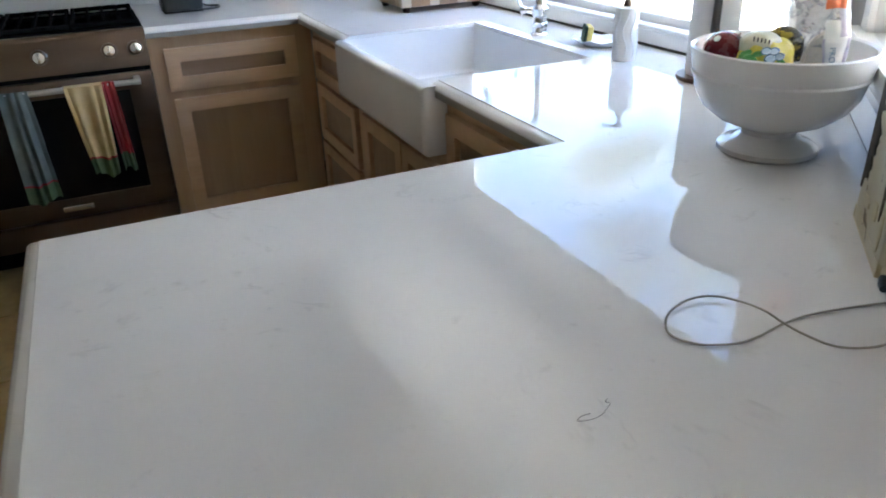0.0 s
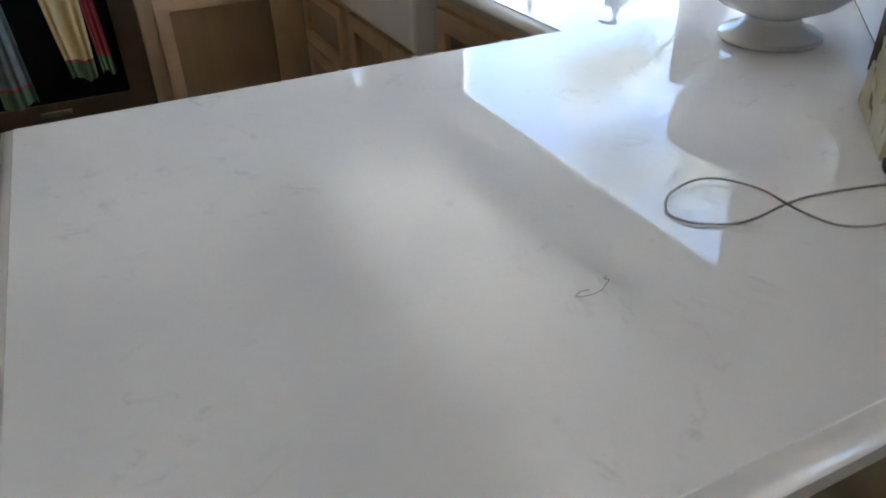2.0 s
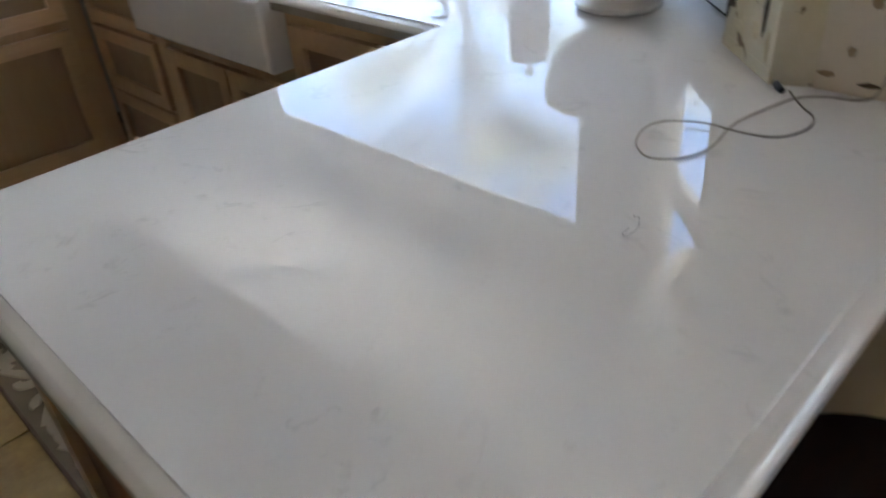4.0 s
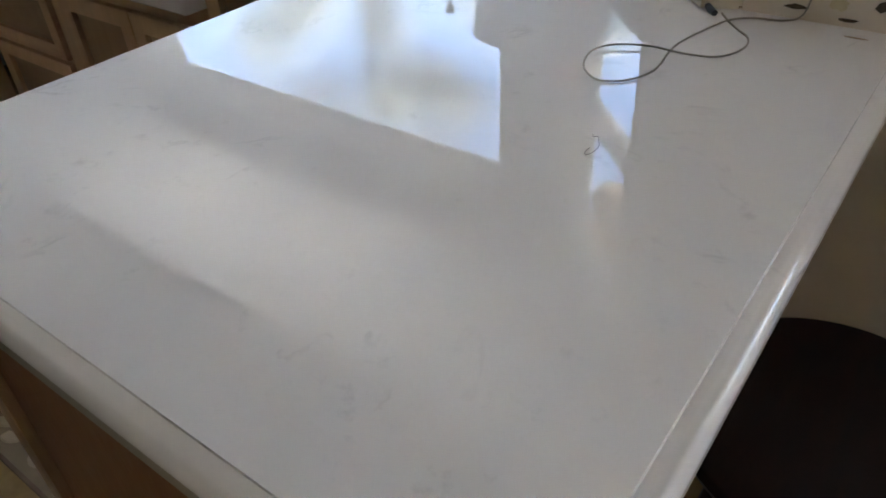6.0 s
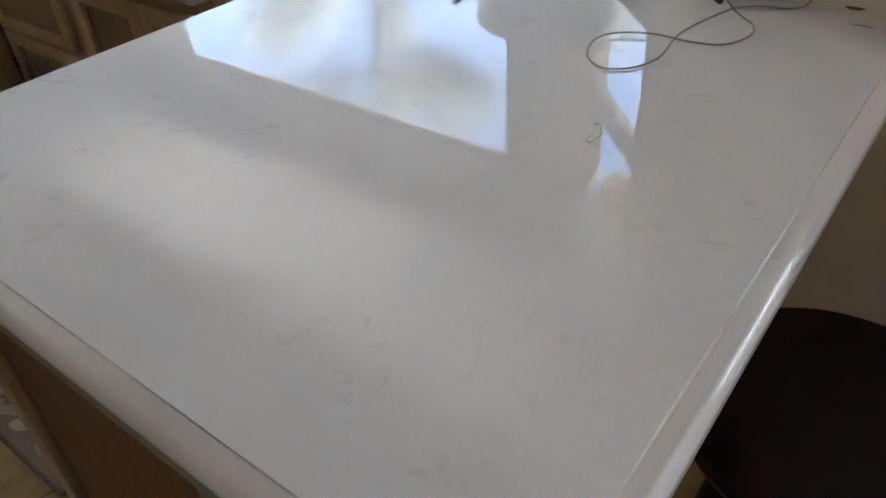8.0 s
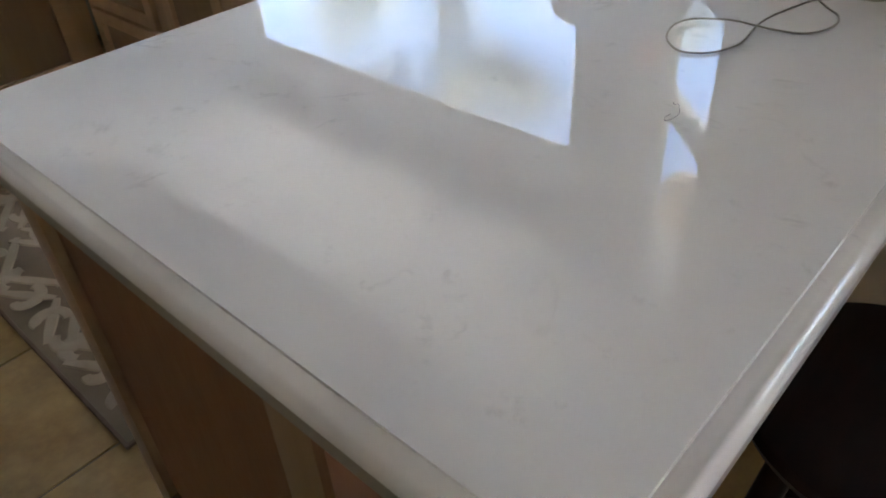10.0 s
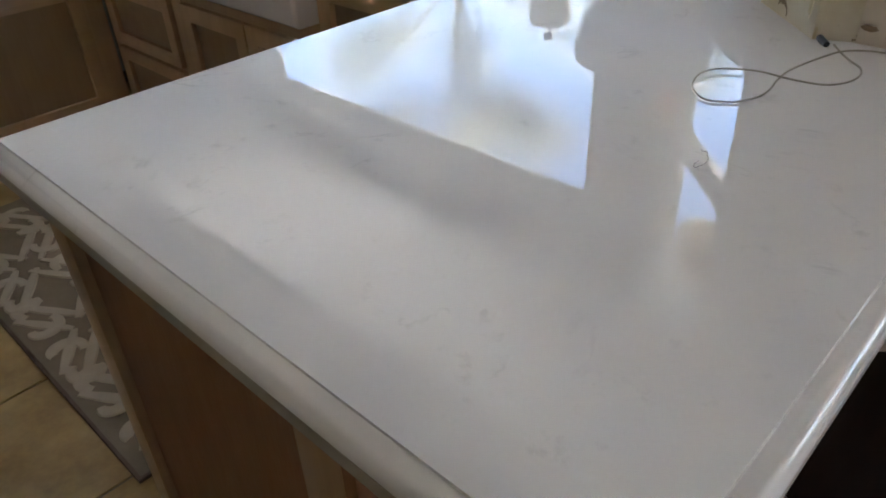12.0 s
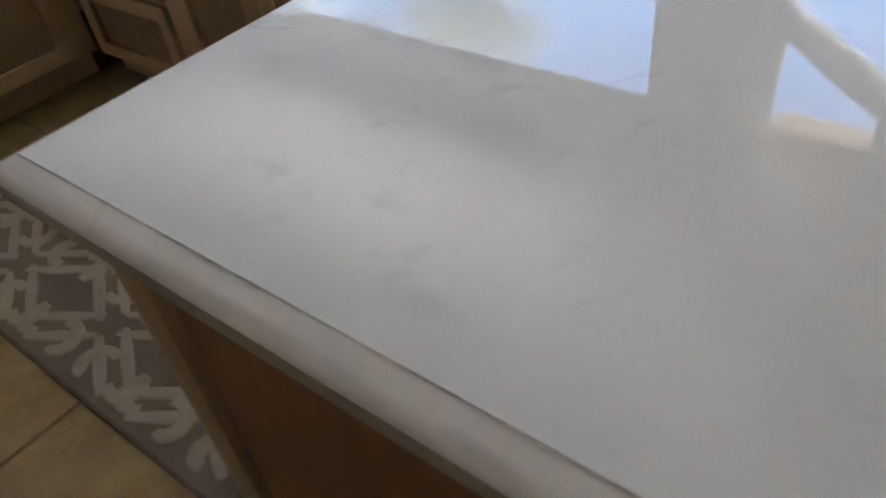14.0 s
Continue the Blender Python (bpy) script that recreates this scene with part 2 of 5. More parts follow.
def extrude_profile(path, profile, cap=True):
    """Sweeps an (outward, up) profile along level points, mitred at corners; outward is to the right of the way."""
    bm = bmesh.new()
    pts = [Vector(p) for p in path]
    rings = []
    for i, p in enumerate(pts):
        d0 = (p - pts[i - 1]).normalized() if i else None
        d1 = (pts[i + 1] - p).normalized() if i < len(pts) - 1 else None
        d0, d1 = d0 or d1, d1 or d0
        n0, n1 = Vector((d0.y, -d0.x, 0)), Vector((d1.y, -d1.x, 0))
        n = (n0 + n1).normalized()
        n = n / max(n.dot(n0), 0.2)
        rings.append([bm.verts.new(p + n * o + Vector((0, 0, u))) for o, u in profile])
    m = len(profile)
    for a, b in zip(rings, rings[1:]):
        for k in range(m - 1):
            bm.faces.new((a[k], b[k], b[k + 1], a[k + 1]))
    if cap:
        bm.faces.new(rings[0])
        bm.faces.new(rings[-1][::-1])
    return bm


def merge(*bms):
    """One bmesh out of several."""
    out = bmesh.new()
    for b in bms:
        me = bpy.data.meshes.new("tmp")
        b.to_mesh(me)
        b.free()
        out.from_mesh(me)
        bpy.data.meshes.remove(me)
    return out


def mesh_of(name, bm, material, smooth=True, angle=35):
    bmesh.ops.recalc_face_normals(bm, faces=bm.faces[:])
    for f in bm.faces:
        f.smooth = smooth
    if smooth:
        lim = radians(angle)
        for e in bm.edges:
            if len(e.link_faces) == 2 and e.calc_face_angle(0) > lim:
                e.smooth = False
    me = bpy.data.meshes.new(name)
    bm.to_mesh(me)
    bm.free()
    me.materials.append(material)
    return me


def part(name, bm, material, parent=None, label="", smooth=True):
    ob = new(name, mesh_of(name, bm, material, smooth))
    if parent is not None:
        ob.parent = parent
    return tagged(ob, label)


def thing(name, at, label, category, group="", kind=""):
    """The Empty at the base of a thing of several parts."""
    ob = new(name)
    ob.empty_display_size = 0.05
    ob.matrix_world = Matrix.Translation(at) if not isinstance(at, Matrix) else at
    return tagged(ob, label, category, group, kind)


def structure(name, bm, material, label="", smooth=True):
    return tagged(part(name, bm, material, None, label, smooth), kind="structure")


# ---- plan: the counter's height, lines of its edges, the walls ----
H = 0.915
THICK = 0.040
PEN_W = 0.92          # peninsula, front to back
SINK_X = 0.931        # front line of the sink run
BACK_Y = 1.975        # front line of the range run
WALL_X = 1.672        # window wall
WALL_Y = 2.70         # wall behind the range
CEIL = 2.45
SOFFIT = 2.09
SOFFIT_X = 0.878      # its front over the sink run
SOFFIT_Y = 2.16       # its front over the range run


# ---- the shell of the room ----
ROOM_LO, ROOM_HI = (-3.2, -4.2), (WALL_X, WALL_Y)
C45 = 1.705           # the slanted wall lies along x - y = C45
CORNER = (WALL_X, WALL_X - C45)
POST = (1.10, -0.507)  # the wall end stands proud of the slanted wall from here
POST_END = (0.962, -0.645)
DINING_X = 0.985      # dining-side wall
WIN_LO, WIN_HI = (0.125, 0.965), (2.008, 1.900)   # the big window: y and z
GLASS_X = 1.712


def prism(outline, z0, z1):
    """An upright block over a level outline."""
    bm = bmesh.new()
    lo = [bm.verts.new((x, y, z0)) for x, y in outline]
    hi = [bm.verts.new((x, y, z1)) for x, y in outline]
    n = len(outline)
    for k in range(n):
        bm.faces.new((lo[k], lo[(k + 1) % n], hi[(k + 1) % n], hi[k]))
    bm.faces.new(lo[::-1])
    bm.faces.new(hi)
    return bm


structure("ceiling", prism([(-3.4, -4.4), (3.0, -4.4), (3.0, -1.25), (WALL_X + 0.16, -0.6), (WALL_X + 0.16, WALL_Y + 0.16), (-3.4, WALL_Y + 0.16)], CEIL, CEIL + 0.12), DIMMED_CEILING, "flat ceiling with its dimness painted into the colour", False)
structure("soffit", prism([(SOFFIT_X, -0.50), (1.20, -0.50), (WALL_X - 0.002, -0.031), (WALL_X - 0.002, WALL_Y - 0.002), (-3.19, WALL_Y - 0.002), (-3.19, SOFFIT_Y), (SOFFIT_X, SOFFIT_Y)], SOFFIT, CEIL - 0.003), SOFFIT_PAINT, "white dropped soffit above the sink and range runs", False)

def wall_ring(x0, x1, grow):
    """One layer of the window wall, its opening wider by grow at the sides and the top."""
    y0, y1, z0, z1 = WIN_LO[0] - grow, WIN_HI[0] + grow, WIN_LO[1], WIN_HI[1] + grow
    return merge(block((x0, CORNER[1], -0.02), (x1, WALL_Y + 0.16, z0)), block((x0, CORNER[1], z1), (x1, WALL_Y + 0.16, CEIL)),
                 block((x0, y1, z0), (x1, WALL_Y + 0.16, z1)), block((x0, CORNER[1], z0), (x1, y0, z1)))


structure("wall_east", merge(wall_ring(WALL_X, WALL_X + 0.052, 0.0), wall_ring(WALL_X + 0.0525, WALL_X + 0.16, 0.12)), BACK_PAINT, "pale painted wall round the kitchen window", False)
NW0, NW1, NZ0, NZ1 = 1.395, 1.485, 1.25, 2.0   # slim window beside the corner
structure("wall_north", merge(block((-3.4, WALL_Y, -0.02), (NW0, WALL_Y + 0.16, CEIL)), block((NW1, WALL_Y, -0.02), (WALL_X, WALL_Y + 0.16, CEIL)),
                              block((NW0, WALL_Y, -0.02), (NW1, WALL_Y + 0.16, NZ0)), block((NW0, WALL_Y, NZ1), (NW1, WALL_Y + 0.16, CEIL))), GREY_WALL, "grey wall behind the range", False)
# out of view; tan chosen to weaken the light bounced onto the counter's end
structure("wall_west", block((-3.4, -4.4, -0.02), (-3.2, WALL_Y, CEIL)), TAN_PAINT, "unseen wall coloured tan to cut bounced light")
# unseen bay and long opening behind the camera, added to light the counter
structure("wall_south", merge(
    block((-3.2, -4.4, -0.02), (0.95, -4.2, CEIL)), block((1.45, -4.4, -0.02), (3.0, -4.2, CEIL)),
    block((0.95, -4.4, 2.00), (1.45, -4.2, CEIL)), block((0.95, -4.4, -0.02), (1.45, -4.2, 1.25))), WALL_PAINT, "cream painted wall with a small opening added for light", False)
structure("wall_added_bay", merge(block((2.8, -4.2, -0.02), (3.0, -4.0, CEIL - 0.001)), block((2.8, -1.6, -0.02), (3.0, -1.25, CEIL - 0.001)),
                            block((2.8, -4.0, -0.02), (3.0, -1.6, 1.10)), block((2.8, -4.0, 1.95), (3.0, -1.6, CEIL - 0.001)),
                            block((1.13, -1.37, -0.02), (2.8, -1.25, CEIL - 0.001))), WALL_PAINT, "cream painted unseen bay wall with an opening added for light", False)


def at45(s, depth):
    """A point on the slanted wall, s metres from the corner, depth metres behind its face."""
    r = math.sqrt(0.5)
    return (CORNER[0] - s * r + depth * r, CORNER[1] - s * r - depth * r)


# slanted wall with a narrow window: near jamb 0.625 m from the corner, far one 0.158 m
S0, S1, W2_LO, W2_HI = 0.158, 0.625, 1.08, 1.856
S_END = 0.86


def wall45(s0, s1, z0, z1, d0=0.0, d1=0.052):
    return prism([at45(s0, d0), at45(s1, d0), at45(s1, d1), at45(s0, d1)], z0, z1)


structure("wall_slanted", merge(
    wall45(-0.05, S_END, -0.02, W2_LO), wall45(-0.05, S_END, W2_HI, CEIL), wall45(-0.05, S0, W2_LO, W2_HI), wall45(S1, S_END, W2_LO, W2_HI),
    wall45(-0.05, S_END, -0.02, W2_LO, 0.0525, 0.13), wall45(-0.05, S_END, W2_HI + 0.10, CEIL, 0.0525, 0.13), wall45(-0.05, S0 - 0.15, W2_LO, W2_HI + 0.10, 0.0525, 0.13), wall45(S1 + 0.10, S_END, W2_LO, W2_HI + 0.10, 0.0525, 0.13)), BACK_PAINT, "slanted white painted wall beside the counter", False)
structure("trim", block((1.70, -0.95, 1.82), (1.80, -0.165, 2.30), 0.004), TAN_PAINT, "tan painted eave board outside the slanted window")
structure("wall_post", prism([POST, POST_END, (DINING_X, -0.70), (DINING_X + 0.14, -0.70), (POST[0] + 0.10, POST[1] - 0.08), at45(0.80, 0.003)], H + 0.001, CEIL - 0.002), POST_PAINT, "chipped cream wall end standing on the counter", False)
structure("wall_dining", block((DINING_X, -1.37, -0.02), (DINING_X + 0.14, -0.70, CEIL - 0.001)), WALL_PAINT, "dull cream dining room wall")
structure("wall_under", block((DINING_X, -0.70, -0.02), (DINING_X + 0.14, -0.64, H - THICK - 0.002)), WALL_PAINT, "dull cream wall below the counter")

# ---- floor ----
TILE = mottled("tan_travertine", (0.19, 0.115, 0.04), (0.40, 0.285, 0.125), 7.0, 0.5, 0.0, 45, 0.15, 0.001)
GROUT = mottled("floor_grout", (0.12, 0.10, 0.075), (0.18, 0.15, 0.11), 14, 0.9, 0.0, 120, 0.3)
floor = structure("floor", block((-3.2, -4.2, -0.06), (2.8, WALL_Y, -0.004)), GROUT, "tan stone tile floor")
TS, GAP = 0.457, 0.006
tile_me = mesh_of("tile", block((GAP / 2, GAP / 2, -0.012), (TS - GAP / 2, TS - GAP / 2, 0.0), 0.0015, 1), TILE)
for i in range(-6, 7):
    for j in range(-10, 6):
        x, y = -0.30 + i * TS, 0.255 + j * TS
        if x < -3.19 or x + TS > (WALL_X if y > -1.4 else 2.79) or y + TS > WALL_Y or y < -4.19:
            continue
        t = new("tile", tile_me)
        t.parent = floor
        t.location = (x, y, random.uniform(-0.0006, 0.0004))


# ---- windows ----
# casing strips: from and to, measured out from the opening; how far they stand out from the wall; their back
CASING = ((0.0, 0.118, 0.010, 0.0), (0.002, 0.018, 0.036, 0.0095), (0.100, 0.112, 0.034, 0.0095), (0.108, 0.132, 0.060, 0.0096))


def big_window():
    w = thing("window_1", (GLASS_X, 1.06, WIN_LO[1]), "wide white-framed kitchen window with clear glass", "window", kind="structure")
    o = Vector(w.location)
    y0, y1, z0, z1 = WIN_LO[0], WIN_HI[0], WIN_LO[1], WIN_HI[1]
    f, r = 0.035, 0.075       # lower rail; stiles and top rail

    def rel(bm):
        bmesh.ops.translate(bm, verts=bm.verts[:], vec=-o)
        return bm
    xs0, xs1 = GLASS_X - 0.014, GLASS_X + 0.010
    part("window_frame", rel(merge(
        block((xs0, y0 - 0.001, z0 - 0.001), (xs1, y1 + 0.001, z0 + f), 0.004), block((xs0, y0 - 0.001, z1 - r), (xs1, y1 + 0.001, z1 + 0.001), 0.010, 1),
        block((xs0 + 0.001, y0 - 0.001, z0 + f), (xs1 - 0.001, y0 + r, z1 - r + 0.011), 0.010, 1), block((xs0 + 0.001, y1 - r, z0 + f), (xs1 - 0.001, y1 + 0.001, z1 - r + 0.011), 0.010, 1))), WHITE_PAINT, w)
    part("window_stop", rel(block((xs0 - 0.014, y0 + 0.001, z1 - 0.038), (xs0 + 0.002, y1 - 0.001, z1 - 0.0005), 0.002)), WHITE_PAINT, w)
    p = part("pane", rel(block((GLASS_X, y0 + r - 0.004, z0 + f - 0.004), (GLASS_X + 0.004, y1 - r + 0.004, z1 - r + 0.004))), GLASS, w)
    p.visible_shadow = False
    # casing: a flat board with a bead along the opening and a raised band along its outer edge
    xw = WALL_X
    part("casing_top", rel(merge(*[block((xw - d, y0 - b, z1 + a), (xw - back, y1 + b, z1 + b), 0.002, 1) for a, b, d, back in CASING])), WHITE_PAINT, w)
    for s, e in ((1, y1), (-1, y0)):
        strips = []
        for a, b, d, back in CASING:
            ya, yb = sorted((e + s * a, e + s * b))
            strips.append(block((xw - d, ya, z0), (xw - back, yb, z1 + a - 0.0005), 0.002, 1))
        part("casing_side", rel(merge(*strips)), WHITE_PAINT, w)
    part("window_sill", rel(merge(block((WALL_X - 0.022, CORNER[1] + 0.05, H + 0.008), (WALL_X - 0.001, WALL_Y - 0.01, z0 - 0.002), 0.003),
                                  block((WALL_X - 0.026, CORNER[1] + 0.05, z0 - 0.002), (GLASS_X - 0.02, WALL_Y - 0.01, z0 + 0.012), 0.004))), WHITE_PAINT, w)
    return w


big_window()
structure("gap", block((WALL_X - 0.020, CORNER[1] + 0.05, H - 0.002), (WALL_X - 0.001, WALL_Y - 0.012, H + 0.008)), GROOVE, "dark gap between counter and sill")


def slanted_window():
    w = thing("window_2", (*at45((S0 + S1) / 2, 0.12), W2_LO), "narrow white-framed window in the slanted wall", "window", kind="structure")
    o = Vector(w.location)

    def rel(bm):
        bmesh.ops.translate(bm, verts=bm.verts[:], vec=-o)
        return bm
    f, g0, g1 = 0.022, 0.022, 0.048
    part("window_frame", rel(merge(wall45(S0, S0 + f, W2_LO, W2_HI, g0, g1), wall45(S1 - 0.004, S1, W2_LO, W2_HI, g0, g1),
                                   wall45(S0 + f, S1 - 0.004, W2_LO, W2_LO + f, g0, g1), wall45(S0 + f, S1 - 0.004, W2_HI - f, W2_HI, g0, g1))), WHITE_PAINT, w)
    part("meeting_rail", rel(wall45(S0 + f, S1 - 0.004, 1.404, 1.482, g0 + 0.002, g1 - 0.002)), WHITE_PAINT, w)
    for z0, z1 in ((W2_LO + f, 1.404), (1.482, W2_HI - f)):
        p = part("pane", rel(wall45(S0 + f, S1 - 0.004, z0, z1, 0.033, 0.037)), GLASS, w)
        p.visible_shadow = False
    part("casing_top", rel(merge(*[wall45(S0 - 0.08, S1 + 0.05, W2_HI + a, W2_HI + b, -0.010 - 0.25 * (d - 0.010), -max(back, 0.001)) for a, b, d, back in CASING])), WHITE_PAINT, w)
    part("casing_side", rel(wall45(S0 - 0.07, S0, W2_LO, W2_HI - 0.001, -0.014, -0.001)), WHITE_PAINT, w)
    part("casing_side", rel(wall45(S1, S1 + 0.05, W2_LO, W2_HI - 0.001, -0.014, -0.001)), WHITE_PAINT, w)
    part("window_sill", rel(wall45(S0 - 0.09, S1 + 0.06, W2_LO - 0.03, W2_LO - 0.001, -0.035, g0)), WHITE_PAINT, w)
    return w


slanted_window()


def slim_window():
    w = thing("window_3", ((NW0 + NW1) / 2, WALL_Y + 0.06, NZ0), "slim white-framed window beside the corner", "window", kind="structure")
    hw, h = (NW1 - NW0) / 2, NZ1 - NZ0
    part("window_frame", ring_frame((-hw, 0), (hw, h), (-hw + 0.008, 0.008), (hw - 0.008, h - 0.008), -0.015, 0.015, 0.001), WHITE_PAINT, w)
    p = part("pane", block((-hw + 0.007, -0.002, 0.007), (hw - 0.007, 0.002, h - 0.007)), GLASS, w)
    p.visible_shadow = False


structure("trim", wall45(0.02, 0.80, H + 0.006, H + 0.075, -0.014, -0.001), WHITE_PAINT, "white baseboard along the slanted wall", False)
structure("gap", wall45(0.02, 0.80, H - 0.002, H + 0.006, -0.012, -0.001), GROOVE, "dark gap below the baseboard", False)

# ---- the counter: one continuous worktop with a stepped, rounded edge ----
EDGE = [(-0.03, 0.0), (0.0, 0.0), (0.0008, -0.0020), (0.0030, -0.0030), (0.0075, -0.0040), (0.0125, -0.0062), (0.0175, -0.0098), (0.0208, -0.0136),
        (0.0226, -0.0168), (0.0230, -0.0190), (0.0222, -0.0206), (0.0205, -0.0212), (-0.03, -0.0212)]
# the dark strip under it, its colour standing in for the edge's lower shade
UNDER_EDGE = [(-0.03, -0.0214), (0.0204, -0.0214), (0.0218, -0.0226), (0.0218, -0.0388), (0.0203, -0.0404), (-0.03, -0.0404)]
SINK_Y0, SINK_Y1, SINK_XB = 0.60, 1.335, 1.415
RANGE_R = 0.305


def worktop():
    """One slab over the whole outline, and the moulded edge swept along its free sides."""
    bm = bmesh.new()
    ins = 0.03
    fx, by = SINK_X + ins, BACK_Y + ins
    # each corner with whether the side that starts there carries the moulded edge
    outline = [((ins, -PEN_W + ins), True), ((DINING_X, -PEN_W + ins), False), ((DINING_X, -0.645), False), ((DINING_X + 0.12, -0.56), False), ((1.14, -0.566), False), (CORNER, False),
               ((WALL_X, WALL_Y), False), ((RANGE_R + 0.002, WALL_Y), False), ((RANGE_R + 0.002, by), True), ((fx, by), True), ((fx, SINK_Y1), False),
               ((SINK_XB, SINK_Y1), False), ((SINK_XB, SINK_Y0), False), ((fx, SINK_Y0), True), ((fx, -ins), True), ((ins, -ins), True)]
    lo = [bm.verts.new((*p, H - THICK)) for p, _ in outline]
    hi = [bm.verts.new((*p, H)) for p, _ in outline]
    bm.faces.new(hi)
    bm.faces.new(lo[::-1])
    for k, (_, moulded) in enumerate(outline):
        n = (k + 1) % len(outline)
        if not moulded:
            bm.faces.new((lo[k], lo[n], hi[n], hi[k]))
    edges, strips = [], []
    for run in ([(SINK_X, SINK_Y0, H), (SINK_X, 0, H), (0, 0, H), (0, -PEN_W, H), (DINING_X, -PEN_W, H)],
                [(RANGE_R + 0.002, BACK_Y, H), (SINK_X, BACK_Y, H), (SINK_X, SINK_Y1, H)]):
        # the way runs with the free side on its right
        edges.append(extrude_profile(run, EDGE))
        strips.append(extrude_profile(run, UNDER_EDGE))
    ob = part("worktop", bm, QUARTZ, None)
    for p in edges:
        part("moulded_edge", p, QUARTZ_EDGE, ob)
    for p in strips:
        part("edge_shade", p, SHADED_EDGE, ob, "dark greige strip painting the shade under the edge")
    return tagged(ob, "glossy white quartz worktop with faint grey veins and moulded edge", "worktop")


worktop()


# ---- cabinets ----
def ring_frame(o0, o1, i0, i1, y0, y1, bev=0.0013):
    """A flat frame in the x-z plane between an outer and an inner rectangle, y0 its face."""
    bm = bmesh.new()
    loops = []
    for y in (y0, y1):
        for (ax, az), (bx, bz) in ((o0, o1), (i0, i1)):
            loops.append([bm.verts.new((x, y, z)) for x, z in ((ax, az), (bx, az), (bx, bz), (ax, bz))])
    fo, fi, bo, bi = loops
    for k in range(4):
        n = (k + 1) % 4
        bm.faces.new((fo[k], fo[n], fi[n], fi[k]))
        bm.faces.new((bo[n], bo[k], bi[k], bi[n]))
        bm.faces.new((fo[n], fo[k], bo[k], bo[n]))
        bm.faces.new((fi[k], fi[n], bi[n], bi[k]))
    edges = [e for e in bm.edges if all(abs(v.co.y - y0) < 1e-6 for v in e.verts) and len({(v in fo) for v in e.verts}) == 1]
    bmesh.ops.bevel(bm, geom=edges, offset=bev, segments=2, affect="EDGES", profile=0.5)
    return bm


def shaker(parent, name, w, h, axis, rail=0.06, label="", t=0.020):
    """A framed front in the local plane x (along), z (up), its face towards -y; the sunk panel is a sub-part."""
    across, up = (MAPLE_X, MAPLE_V) if axis == "x" else (MAPLE_H, MAPLE_V)
    fr = part(name, ring_frame((0, 0), (w, h), (rail, rail), (w - rail, h - rail), -t, 0), up if h > w else across, parent, label)
    inner = (SHADED_PANEL_X if axis == "x" else SHADED_PANEL_H) if h <= 0.3 else SHADED_PANEL_V
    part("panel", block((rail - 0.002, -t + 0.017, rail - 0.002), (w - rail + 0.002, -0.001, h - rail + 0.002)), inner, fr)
    return fr


def base_cabinet(label, origin, turn, width, depth, fronts, axis, group="kitchen base cabinets", top=H - THICK - 0.001, toe=0.10):
    """A base unit: origin at the front's lower left corner on the floor, turn in degrees about z; fronts: (name, x, z, w, h, rail)."""
    c = thing("base_cabinet", Matrix.Translation(origin) @ Matrix.Rotation(radians(turn), 4, "Z"), label, "cabinet", group)
    part("body", merge(block((0.001, 0, toe), (width - 0.001, depth, top)), block((0.001, 0.06, 0.001), (width - 0.001, depth, toe))), CARCASS, c)
    for name, x, z, w, h, rail in fronts:
        f = shaker(c, name, w, h, axis, rail)
        f.location = (x, -0.001, z)
    return c


FACE_Y = BACK_Y + 0.045
base_cabinet("maple base cabinet with one drawer over a framed door", (RANGE_R + 0.004, FACE_Y, 0), 0, SINK_X + 0.045 - RANGE_R - 0.006, WALL_Y - FACE_Y - 0.01,
             [("drawer_front", 0.055, 0.650, 0.535, 0.170, 0.055), ("door", 0.062, 0.115, 0.520, 0.500, 0.055)], "x")
FACE_X = SINK_X + 0.045
# the sink run faces the kitchen: local x runs towards -y
base_cabinet("narrow maple base cabinet with three stacked drawers", (FACE_X, FACE_Y - 0.022, 0), -90, FACE_Y - 0.022 - 1.372, 0.60,
             [("drawer_front", 0.06, 0.645, 0.50, 0.175, 0.05), ("drawer_front", 0.06, 0.385, 0.50, 0.245, 0.05), ("drawer_front", 0.06, 0.115, 0.50, 0.255, 0.05)], "y")
base_cabinet("maple sink cabinet with two framed doors", (FACE_X, 1.370, 0), -90, 0.80, 0.60,
             [("door", 0.02, 0.115, 0.375, 0.520, 0.055), ("door", 0.402, 0.115, 0.375, 0.520, 0.055)], "y", top=0.712)
base_cabinet("maple base cabinet beside the sink with framed fronts", (FACE_X - 0.036, 0.566, 0), -90, 0.56, 0.636,
             [("drawer_front", 0.03, 0.665, 0.50, 0.175, 0.05), ("door", 0.03, 0.115, 0.50, 0.530, 0.055)], "y")


